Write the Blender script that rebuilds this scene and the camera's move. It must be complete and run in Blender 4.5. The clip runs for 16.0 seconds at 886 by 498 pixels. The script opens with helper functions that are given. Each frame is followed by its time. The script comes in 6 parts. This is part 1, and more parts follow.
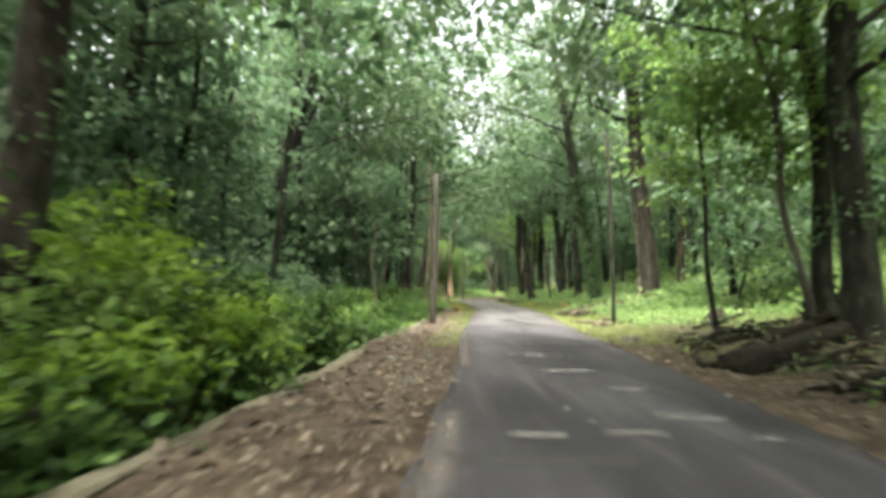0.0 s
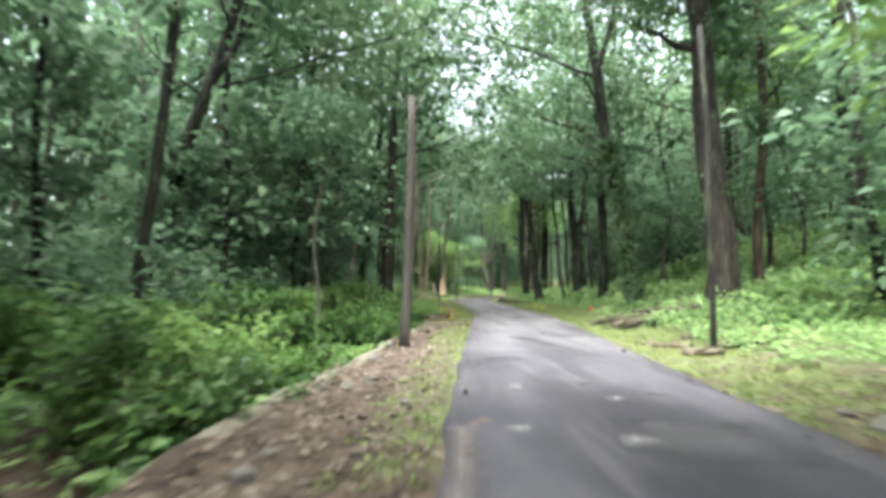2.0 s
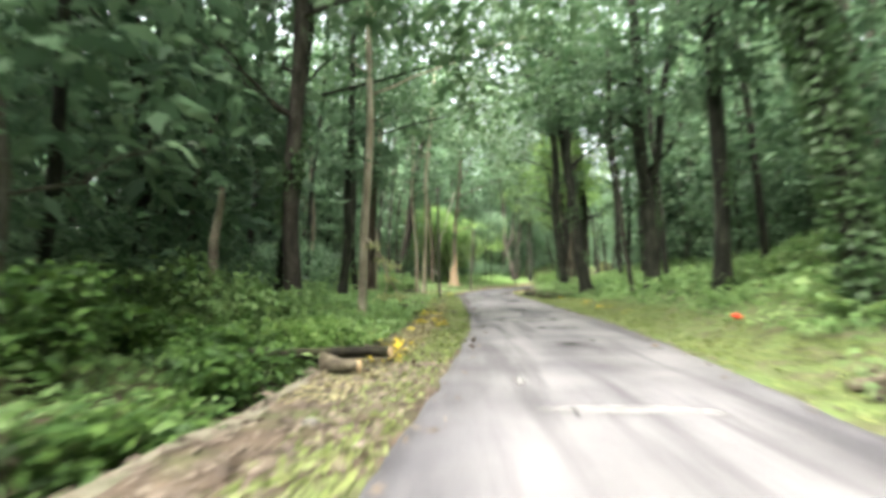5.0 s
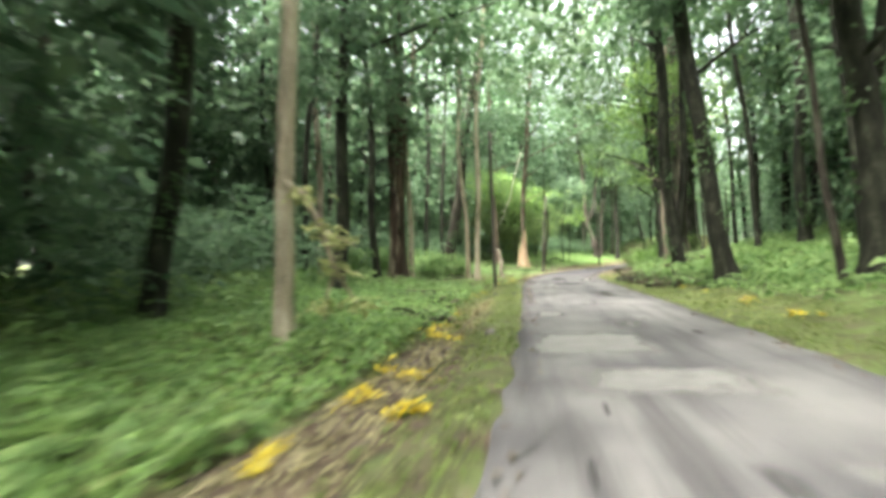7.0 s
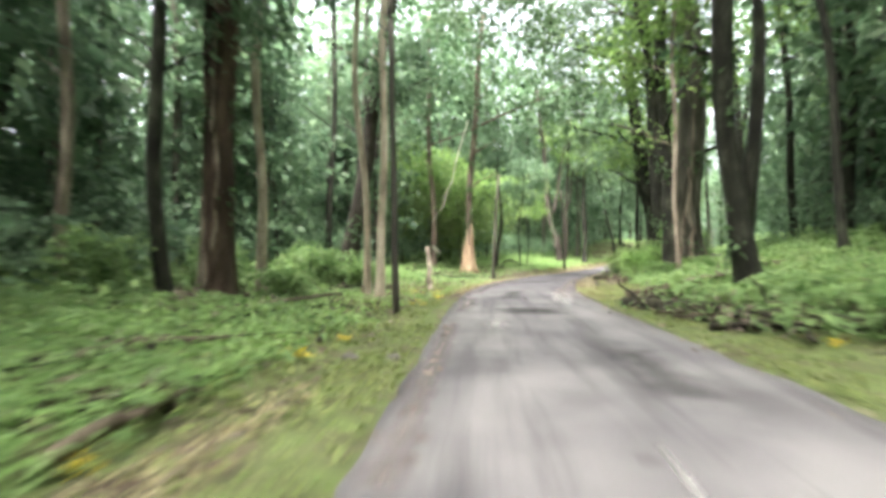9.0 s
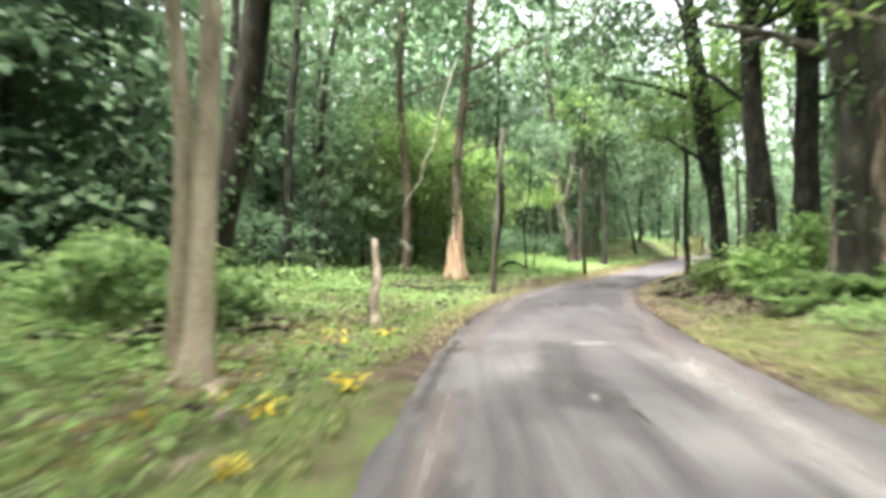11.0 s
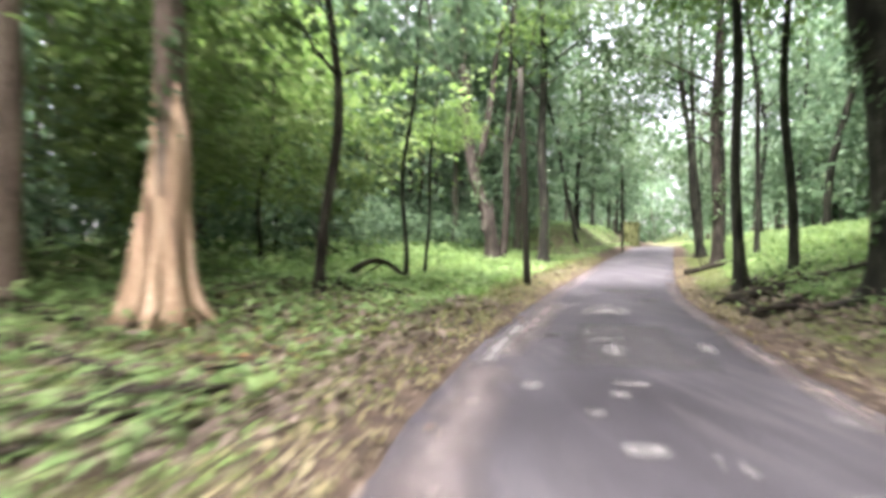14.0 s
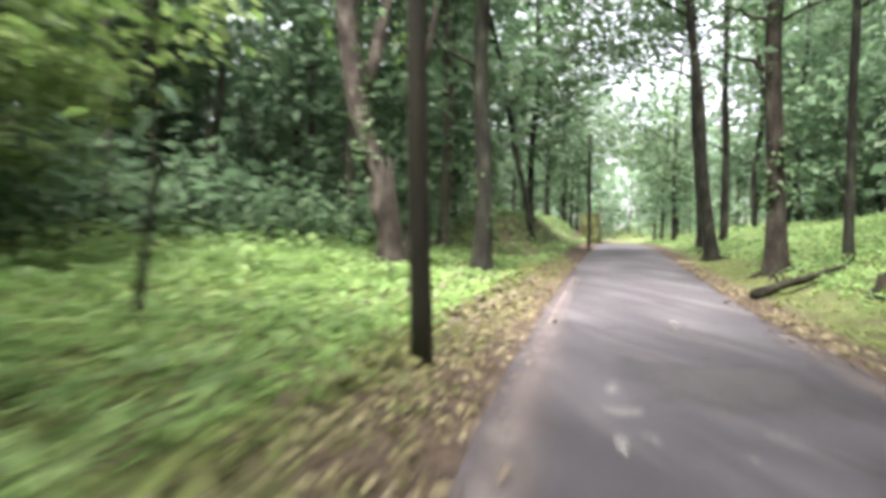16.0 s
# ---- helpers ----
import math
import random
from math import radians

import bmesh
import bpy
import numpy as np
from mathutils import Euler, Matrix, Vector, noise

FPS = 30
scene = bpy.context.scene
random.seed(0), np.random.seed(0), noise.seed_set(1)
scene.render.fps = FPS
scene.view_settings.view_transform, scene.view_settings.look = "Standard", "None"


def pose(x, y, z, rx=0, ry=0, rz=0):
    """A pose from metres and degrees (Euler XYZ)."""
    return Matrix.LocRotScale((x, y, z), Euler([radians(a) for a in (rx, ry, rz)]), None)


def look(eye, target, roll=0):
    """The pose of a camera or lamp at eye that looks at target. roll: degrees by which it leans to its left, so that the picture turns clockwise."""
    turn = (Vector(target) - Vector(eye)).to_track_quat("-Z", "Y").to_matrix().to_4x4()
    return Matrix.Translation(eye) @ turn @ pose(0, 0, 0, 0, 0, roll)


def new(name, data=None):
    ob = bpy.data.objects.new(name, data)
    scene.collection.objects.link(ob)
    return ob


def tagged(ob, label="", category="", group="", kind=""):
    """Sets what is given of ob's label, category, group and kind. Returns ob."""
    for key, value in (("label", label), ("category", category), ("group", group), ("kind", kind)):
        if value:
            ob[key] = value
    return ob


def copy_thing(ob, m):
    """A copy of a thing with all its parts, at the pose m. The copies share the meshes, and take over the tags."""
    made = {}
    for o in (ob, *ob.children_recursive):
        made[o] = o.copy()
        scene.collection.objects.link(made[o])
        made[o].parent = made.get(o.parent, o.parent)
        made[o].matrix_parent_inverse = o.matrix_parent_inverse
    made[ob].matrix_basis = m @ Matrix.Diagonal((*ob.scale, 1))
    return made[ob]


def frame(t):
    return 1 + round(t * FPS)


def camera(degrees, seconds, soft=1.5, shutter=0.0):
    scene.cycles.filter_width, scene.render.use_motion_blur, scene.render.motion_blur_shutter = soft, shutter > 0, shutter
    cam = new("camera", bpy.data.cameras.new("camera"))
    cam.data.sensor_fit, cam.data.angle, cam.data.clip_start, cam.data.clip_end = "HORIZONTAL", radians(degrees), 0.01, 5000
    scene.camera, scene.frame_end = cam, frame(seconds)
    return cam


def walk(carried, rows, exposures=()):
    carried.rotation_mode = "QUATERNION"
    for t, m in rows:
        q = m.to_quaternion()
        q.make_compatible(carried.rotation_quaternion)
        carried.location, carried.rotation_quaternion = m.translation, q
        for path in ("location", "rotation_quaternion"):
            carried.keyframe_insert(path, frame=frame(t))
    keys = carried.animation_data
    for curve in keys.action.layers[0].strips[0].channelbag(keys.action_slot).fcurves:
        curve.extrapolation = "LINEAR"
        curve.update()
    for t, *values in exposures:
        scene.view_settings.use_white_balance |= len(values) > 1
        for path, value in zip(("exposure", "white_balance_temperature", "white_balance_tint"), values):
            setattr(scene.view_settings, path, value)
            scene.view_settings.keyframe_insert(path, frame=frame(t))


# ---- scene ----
cam = camera(75.0, 16.0, 3.9, 1.0)
PATH = [
    (0, (0.571, -0.2, 1.317), (0.626, 1.794, 1.457), 0.8),
    (0.5, (0.694, 2.123, 1.344), (0.756, 4.117, 1.48), 1.0),
    (1, (0.866, 4.503, 1.375), (0.93, 6.497, 1.513), 1.0),
    (1.5, (1.029, 6.875, 1.362), (1.099, 8.869, 1.493), 0.9),
    (2, (1.207, 9.245, 1.388), (1.281, 11.239, 1.519), 1.0),
    (2.5, (1.461, 11.684, 1.362), (1.539, 13.678, 1.493), 1.1),
    (3, (1.754, 14.121, 1.346), (1.831, 16.115, 1.475), 0.9),
    (3.5, (2.181, 16.503, 1.361), (2.304, 18.495, 1.484), 1.0),
    (4, (2.63, 19.334, 1.27), (2.742, 21.327, 1.389), 0.5),
    (4.2, (2.756, 20.518, 1.284), (2.874, 22.512, 1.398), 0.1),
    (6.3, (4.129, 32.093, 1.344), (3.852, 34.073, 1.382), -0.9),
    (6.5, (4.125, 33.112, 1.363), (3.851, 35.093, 1.391), -1.3),
    (7, (4.319, 36.121, 1.361), (4.041, 38.101, 1.39), -1.5),
    (7.5, (4.544, 39.061, 1.378), (4.272, 41.042, 1.409), -1.4),
    (8, (4.806, 42.458, 1.313), (4.603, 44.447, 1.341), -1.2),
    (8.5, (4.911, 45.93, 1.321), (4.777, 47.925, 1.345), -0.8),
    (9, (5.036, 49.077, 1.294), (4.907, 51.073, 1.321), -0.4),
    (9.2, (5.028, 50.422, 1.309), (4.905, 52.418, 1.335), -0.3),
    (11.3, (4.969, 63.098, 1.37), (4.875, 65.095, 1.39), 0.1),
    (11.5, (4.998, 64.411, 1.351), (4.907, 66.409, 1.368), 0.1),
    (12, (5.104, 67.751, 1.32), (5.022, 69.749, 1.337), -0.0),
    (12.5, (5.384, 70.597, 1.367), (5.309, 72.595, 1.382), -0.1),
    (13, (5.917, 73.957, 1.37), (5.972, 75.956, 1.381), -0.1),
    (13.5, (6.638, 77.163, 1.409), (6.814, 79.155, 1.414), -0.1),
    (14, (7.338, 79.929, 1.338), (7.575, 81.914, 1.332), 0.0),
    (14.5, (8.127, 83.049, 1.32), (8.402, 85.03, 1.316), 0.1),
    (15, (8.985, 85.934, 1.261), (9.273, 87.913, 1.256), 0.1),
    (15.5, (9.886, 88.688, 1.24), (10.202, 90.663, 1.233), 0.2),
    (16, (10.903, 91.357, 1.342), (11.328, 93.311, 1.321), 0.5),
]
walk(cam, [(t, look(eye, target, roll)) for t, eye, target, roll in PATH],
     [(0, 2.65, 7000, 8), (1.5, 2.75, 6400, 9), (2.5, 2.68, 5950, 12), (3.5, 2.8, 5850, 11), (4.2, 2.92, 6250, 11), (7, 3.28, 6700, 9), (8, 3.26, 6650, 12), (9, 3.2, 6500, 14), (11.4, 3.15, 6650, 13), (12.5, 2.97, 6600, 14), (13.2, 3.0, 6500, 17), (14.2, 2.93, 6380, 26), (15, 2.85, 6270, 23), (16, 2.6, 6500, 20)])

# ---- sky and light ----
world = bpy.data.worlds.new("sky")
scene.world = world
world.use_nodes = True
nt = world.node_tree
sky = nt.nodes.new("ShaderNodeTexSky")
sky.sky_type = "NISHITA"
sky.sun_disc = False
sky.sun_elevation = radians(70)
sky.sun_rotation = radians(214)
sky.dust_density = 4.0
nt.nodes["Background"].inputs[1].default_value = 0.15
veil = nt.nodes.new("ShaderNodeHueSaturation")
veil.inputs["Saturation"].default_value = 0.3
nt.links.new(sky.outputs[0], veil.inputs["Color"])
nt.links.new(veil.outputs[0], nt.nodes["Background"].inputs[0])
sun = new("sun", bpy.data.lights.new("sun", "SUN"))
sun.data.energy, sun.data.angle, sun.data.color = 5.0, radians(60), (1.0, 0.96, 0.88)
sun.matrix_world = look((0, 0, 60), (12, 18, 0))

rng = np.random.default_rng(7)


# ---- materials ----
def material(name, colours, scale=4.0, rough=0.85, bump=0.3, detail=8, stretch=(1, 1, 1), fine=40.0, spread=0.5):
    """Noise-mixed colours at two scales with a fine relief."""
    m = bpy.data.materials.new(name)
    m.use_nodes = True
    t = m.node_tree
    n, l = t.nodes, t.links
    bsdf = n["Principled BSDF"]
    bsdf.inputs["Roughness"].default_value = rough
    bsdf.inputs["Specular IOR Level"].default_value = 0.25
    geo = n.new("ShaderNodeNewGeometry")
    mp = n.new("ShaderNodeMapping")
    mp.inputs["Scale"].default_value = stretch
    l.new(geo.outputs["Position"], mp.inputs["Vector"])
    a = n.new("ShaderNodeTexNoise")
    a.inputs["Scale"].default_value, a.inputs["Detail"].default_value = scale, detail
    b = n.new("ShaderNodeTexNoise")
    b.inputs["Scale"].default_value, b.inputs["Detail"].default_value = fine, 4
    for x in (a, b):
        l.new(mp.outputs[0], x.inputs["Vector"])
    mix = n.new("ShaderNodeMath")
    mix.operation = "MULTIPLY_ADD"
    mix.inputs[1].default_value = 0.35
    l.new(b.outputs[0], mix.inputs[0])
    sc = n.new("ShaderNodeMath")
    sc.operation = "MULTIPLY"
    sc.inputs[1].default_value = 0.65
    l.new(a.outputs[0], sc.inputs[0])
    l.new(sc.outputs[0], mix.inputs[2])
    ramp = n.new("ShaderNodeValToRGB")
    e = ramp.color_ramp.elements
    lo, hi = 0.5 - spread / 2, 0.5 + spread / 2
    e[0].position, e[1].position = lo, hi
    e[0].color, e[1].color = (*colours[0], 1), (*colours[-1], 1)
    for k, c in enumerate(colours[1:-1]):
        x = e.new(lo + (hi - lo) * (k + 1) / (len(colours) - 1))
        x.color = (*c, 1)
    l.new(mix.outputs[0], ramp.inputs[0])
    l.new(ramp.outputs[0], bsdf.inputs["Base Color"])
    bp = n.new("ShaderNodeBump")
    bp.inputs["Strength"].default_value, bp.inputs["Distance"].default_value = bump, 0.03
    l.new(mix.outputs[0], bp.inputs["Height"])
    l.new(bp.outputs[0], bsdf.inputs["Normal"])
    return m


def leaf_material(name, colours, glow=0.45, rough=0.5):
    """Leaves that let some light through; each leaf has a tone of its own."""
    m = bpy.data.materials.new(name)
    m.use_nodes = True
    t = m.node_tree
    n, l = t.nodes, t.links
    bsdf, out = n["Principled BSDF"], n["Material Output"]
    bsdf.inputs["Roughness"].default_value = rough
    bsdf.inputs["Specular IOR Level"].default_value = 0.3
    geo = n.new("ShaderNodeNewGeometry")
    big = n.new("ShaderNodeTexNoise")
    big.inputs["Scale"].default_value, big.inputs["Detail"].default_value = 0.35, 3
    l.new(geo.outputs["Position"], big.inputs["Vector"])
    s = n.new("ShaderNodeMath")
    s.operation = "MULTIPLY_ADD"
    s.inputs[1].default_value = 0.45
    l.new(geo.outputs["Random Per Island"], s.inputs[0])
    q = n.new("ShaderNodeMath")
    q.operation = "MULTIPLY"
    q.inputs[1].default_value = 0.55
    l.new(big.outputs[0], q.inputs[0])
    l.new(q.outputs[0], s.inputs[2])
    ramp = n.new("ShaderNodeValToRGB")
    e = ramp.color_ramp.elements
    e[0].position, e[1].position = 0.2, 0.85
    e[0].color, e[1].color = (*colours[0], 1), (*colours[-1], 1)
    for k, c in enumerate(colours[1:-1]):
        x = e.new(0.2 + 0.65 * (k + 1) / (len(colours) - 1))
        x.color = (*c, 1)
    l.new(s.outputs[0], ramp.inputs[0])
    l.new(ramp.outputs[0], bsdf.inputs["Base Color"])
    tr = n.new("ShaderNodeBsdfTranslucent")
    l.new(ramp.outputs[0], tr.inputs["Color"])
    mx = n.new("ShaderNodeMixShader")
    mx.inputs[0].default_value = glow
    l.new(bsdf.outputs[0], mx.inputs[1])
    l.new(tr.outputs[0], mx.inputs[2])
    l.new(mx.outputs[0], out.inputs["Surface"])
    return m


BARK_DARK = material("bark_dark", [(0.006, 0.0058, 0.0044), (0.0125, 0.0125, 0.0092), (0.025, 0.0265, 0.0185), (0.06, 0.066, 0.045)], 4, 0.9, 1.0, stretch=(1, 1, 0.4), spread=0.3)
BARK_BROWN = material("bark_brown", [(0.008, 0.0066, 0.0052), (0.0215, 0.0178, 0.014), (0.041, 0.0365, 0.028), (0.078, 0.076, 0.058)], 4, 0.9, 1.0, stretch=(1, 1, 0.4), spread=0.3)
BARK_RED = material("bark_red", [(0.016, 0.0115, 0.008), (0.043, 0.029, 0.021), (0.1, 0.07, 0.052)], 3, 0.9, 0.7, stretch=(1, 1, 0.3), spread=0.27)
BARK_PALE = material("bark_pale", [(0.065, 0.052, 0.04), (0.18, 0.15, 0.115), (0.33, 0.29, 0.225)], 3.5, 0.85, 0.5, stretch=(1, 1, 0.35), spread=0.27)
BARK_CREAM = material("bark_cream", [(0.14, 0.118, 0.085), (0.34, 0.29, 0.22), (0.52, 0.465, 0.365)], 3.5, 0.85, 0.6, stretch=(1, 1, 0.35), spread=0.3)
BARK_ORANGE = material("bark_orange", [(0.13, 0.088, 0.06), (0.36, 0.255, 0.165), (0.54, 0.425, 0.3)], 4, 0.85, 0.9, stretch=(1, 1, 0.1), spread=0.3)
BARK_TAWNY = material("bark_tawny", [(0.011, 0.0085, 0.0068), (0.029, 0.0235, 0.019), (0.06, 0.052, 0.043), (0.13, 0.12, 0.1)], 5, 0.9, 0.9, stretch=(1, 1, 0.35), spread=0.32)
BARK_TAN = material("bark_tan", [(0.05, 0.038, 0.03), (0.12, 0.093, 0.072), (0.21, 0.17, 0.135)], 5, 0.9, 0.8, stretch=(1, 1, 0.25), spread=0.3)
BARK_GREY = material("bark_grey", [(0.03, 0.0285, 0.022), (0.07, 0.066, 0.05), (0.125, 0.12, 0.096)], 3, 0.9, 0.7, stretch=(1, 1, 0.25), spread=0.27)
POLE_WOOD = material("pole_wood", [(0.022, 0.02, 0.0165), (0.046, 0.0425, 0.035), (0.085, 0.079, 0.066)], 5, 0.85, 0.5, stretch=(1, 1, 0.1))
POLE_DARK = material("pole_dark", [(0.014, 0.014, 0.009), (0.03, 0.029, 0.021), (0.055, 0.05, 0.037)], 5, 0.8, 0.5, stretch=(1, 1, 0.1))
LOG_WOOD = material("log_wood", [(0.038, 0.030, 0.022), (0.085, 0.072, 0.048), (0.17, 0.15, 0.108)], 5, 0.9, 1.0, spread=0.34)
LOG_DARK = material("log_dark", [(0.005, 0.0045, 0.004), (0.015, 0.012, 0.009), (0.026, 0.025, 0.015), (0.06, 0.068, 0.028)], 5, 0.95, 1.0, spread=0.34)
LOG_ROT = material("rotten_wood", [(0.004, 0.0035, 0.003), (0.010, 0.008, 0.006), (0.02, 0.017, 0.011), (0.04, 0.042, 0.02)], 5, 0.95, 1.0, spread=0.36)
CUT_WOOD = material("cut_wood", [(0.35, 0.24, 0.13), (0.5, 0.37, 0.22)], 12, 0.8, 0.2)
STONE = material("stone", [(0.05, 0.047, 0.04), (0.12, 0.114, 0.1), (0.2, 0.193, 0.17)], 8, 0.9, 0.6)
CONCRETE = material("kerb_concrete", [(0.06, 0.065, 0.035), (0.14, 0.13, 0.095), (0.25, 0.23, 0.18)], 1.6, 0.9, 0.5)
MOSS = material("moss", [(0.05, 0.06, 0.025), (0.1, 0.115, 0.045), (0.15, 0.15, 0.08)], 3, 0.95, 0.8)
METAL = material("dull_metal", [(0.05, 0.05, 0.046), (0.1, 0.1, 0.094)], 20, 0.5, 0.1)
RED = material("red_plastic", [(0.5, 0.04, 0.02), (0.7, 0.08, 0.04)], 8, 0.4, 0.3)
PALE_LEAF = leaf_material("dry_pale_leaf", [(0.4, 0.4, 0.33), (0.6, 0.6, 0.52)])
PALE_GREEN = leaf_material("wilting_pale_leaf", [(0.24, 0.27, 0.1), (0.4, 0.42, 0.19), (0.55, 0.55, 0.3)], 0.4)
LIANA = material("bare_liana_wood", [(0.3, 0.27, 0.22), (0.45, 0.42, 0.36), (0.55, 0.53, 0.47)], 9, 0.8, 0.4)
LEAF_CANOPY = leaf_material("canopy_leaves", [(0.042, 0.088, 0.044), (0.082, 0.148, 0.073), (0.150, 0.235, 0.112)], 0.4)
LEAF_PALE = leaf_material("airy_canopy_leaves", [(0.047, 0.088, 0.043), (0.086, 0.142, 0.072), (0.152, 0.218, 0.114)], 0.4)
LEAF_CARPET = leaf_material("carpet_leaves", [(0.115, 0.22, 0.062), (0.22, 0.37, 0.115), (0.34, 0.50, 0.18)], 0.45)
LEAF_OLIVE = leaf_material("olive_leaves", [(0.082, 0.135, 0.042), (0.145, 0.218, 0.074), (0.235, 0.31, 0.12)], 0.48)
LEAF_LIGHT = leaf_material("light_leaves", [(0.087, 0.163, 0.040), (0.157, 0.266, 0.076), (0.260, 0.370, 0.121)], 0.55)
LEAF_DARK = leaf_material("understorey_leaves", [(0.058, 0.110, 0.065), (0.112, 0.190, 0.106), (0.194, 0.285, 0.160)], 0.52)
LEAF_BUSH = leaf_material("bush_leaves", [(0.022, 0.054, 0.014), (0.062, 0.13, 0.032), (0.15, 0.25, 0.06)], 0.4)
LEAF_TOP = leaf_material("top_leaves", [(0.06, 0.125, 0.018), (0.135, 0.24, 0.032), (0.26, 0.37, 0.06)], 0.45)
LEAF_HERB = leaf_material("herb_leaves", [(0.082, 0.155, 0.052), (0.178, 0.292, 0.105), (0.315, 0.435, 0.172)], 0.45)
LEAF_IVY = leaf_material("ivy_leaves", [(0.03, 0.07, 0.02), (0.07, 0.13, 0.05), (0.13, 0.19, 0.10)], 0.3, 0.5)
GRASS = leaf_material("grass_blades", [(0.09, 0.133, 0.034), (0.165, 0.212, 0.064), (0.26, 0.272, 0.112)], 0.3)
ORANGE_DRY = leaf_material("rusty_leaves", [(0.13, 0.066, 0.032), (0.25, 0.135, 0.062), (0.38, 0.235, 0.12)], 0.15, 0.85)
STRAW = leaf_material("straw_blades", [(0.15, 0.13, 0.065), (0.27, 0.245, 0.13), (0.42, 0.39, 0.24)], 0.3, 0.7)
DRY = leaf_material("dry_leaves", [(0.06, 0.047, 0.038), (0.14, 0.112, 0.086), (0.285, 0.24, 0.19)], 0.15, 0.8)
YELLOW = leaf_material("yellow_leaves", [(0.40, 0.29, 0.012), (0.60, 0.46, 0.03), (0.70, 0.60, 0.10)], 0.3)


def ground_material():
    """Forest soil with leaf litter, turning to moss and low grass where the cover attribute is high."""
    m = material("forest_ground", [(0.02, 0.015, 0.011), (0.06, 0.044, 0.032), (0.13, 0.1, 0.072)], 2.5, 0.95, 1.0, fine=22, spread=0.36)
    t = m.node_tree
    n, l = t.nodes, t.links
    bsdf = n["Principled BSDF"]
    soil = bsdf.inputs["Base Color"].links[0].from_socket
    at = n.new("ShaderNodeAttribute")
    at.attribute_name = "cover"
    ns = n.new("ShaderNodeTexNoise")
    ns.inputs["Scale"].default_value, ns.inputs["Detail"].default_value = 1.7, 8
    geo = n.new("ShaderNodeNewGeometry")
    l.new(geo.outputs["Position"], ns.inputs["Vector"])
    ad = n.new("ShaderNodeMath")
    ad.operation = "ADD"
    l.new(at.outputs["Fac"], ad.inputs[0])
    l.new(ns.outputs[0], ad.inputs[1])
    st = n.new("ShaderNodeMapRange")
    st.inputs["From Min"].default_value, st.inputs["From Max"].default_value = 0.85, 1.2
    l.new(ad.outputs[0], st.inputs["Value"])
    gr = n.new("ShaderNodeValToRGB")
    gr.color_ramp.elements[0].color = (0.04, 0.065, 0.022, 1)
    gr.color_ramp.elements[1].color = (0.14, 0.18, 0.06, 1)
    n2 = n.new("ShaderNodeTexNoise")
    n2.inputs["Scale"].default_value, n2.inputs["Detail"].default_value = 9, 6
    l.new(geo.outputs["Position"], n2.inputs["Vector"])
    l.new(n2.outputs[0], gr.inputs[0])
    mx = n.new("ShaderNodeMix")
    mx.data_type = "RGBA"
    l.new(st.outputs[0], mx.inputs[0])
    l.new(soil, mx.inputs[6])
    l.new(gr.outputs[0], mx.inputs[7])
    l.new(mx.outputs[2], bsdf.inputs["Base Color"])
    return m


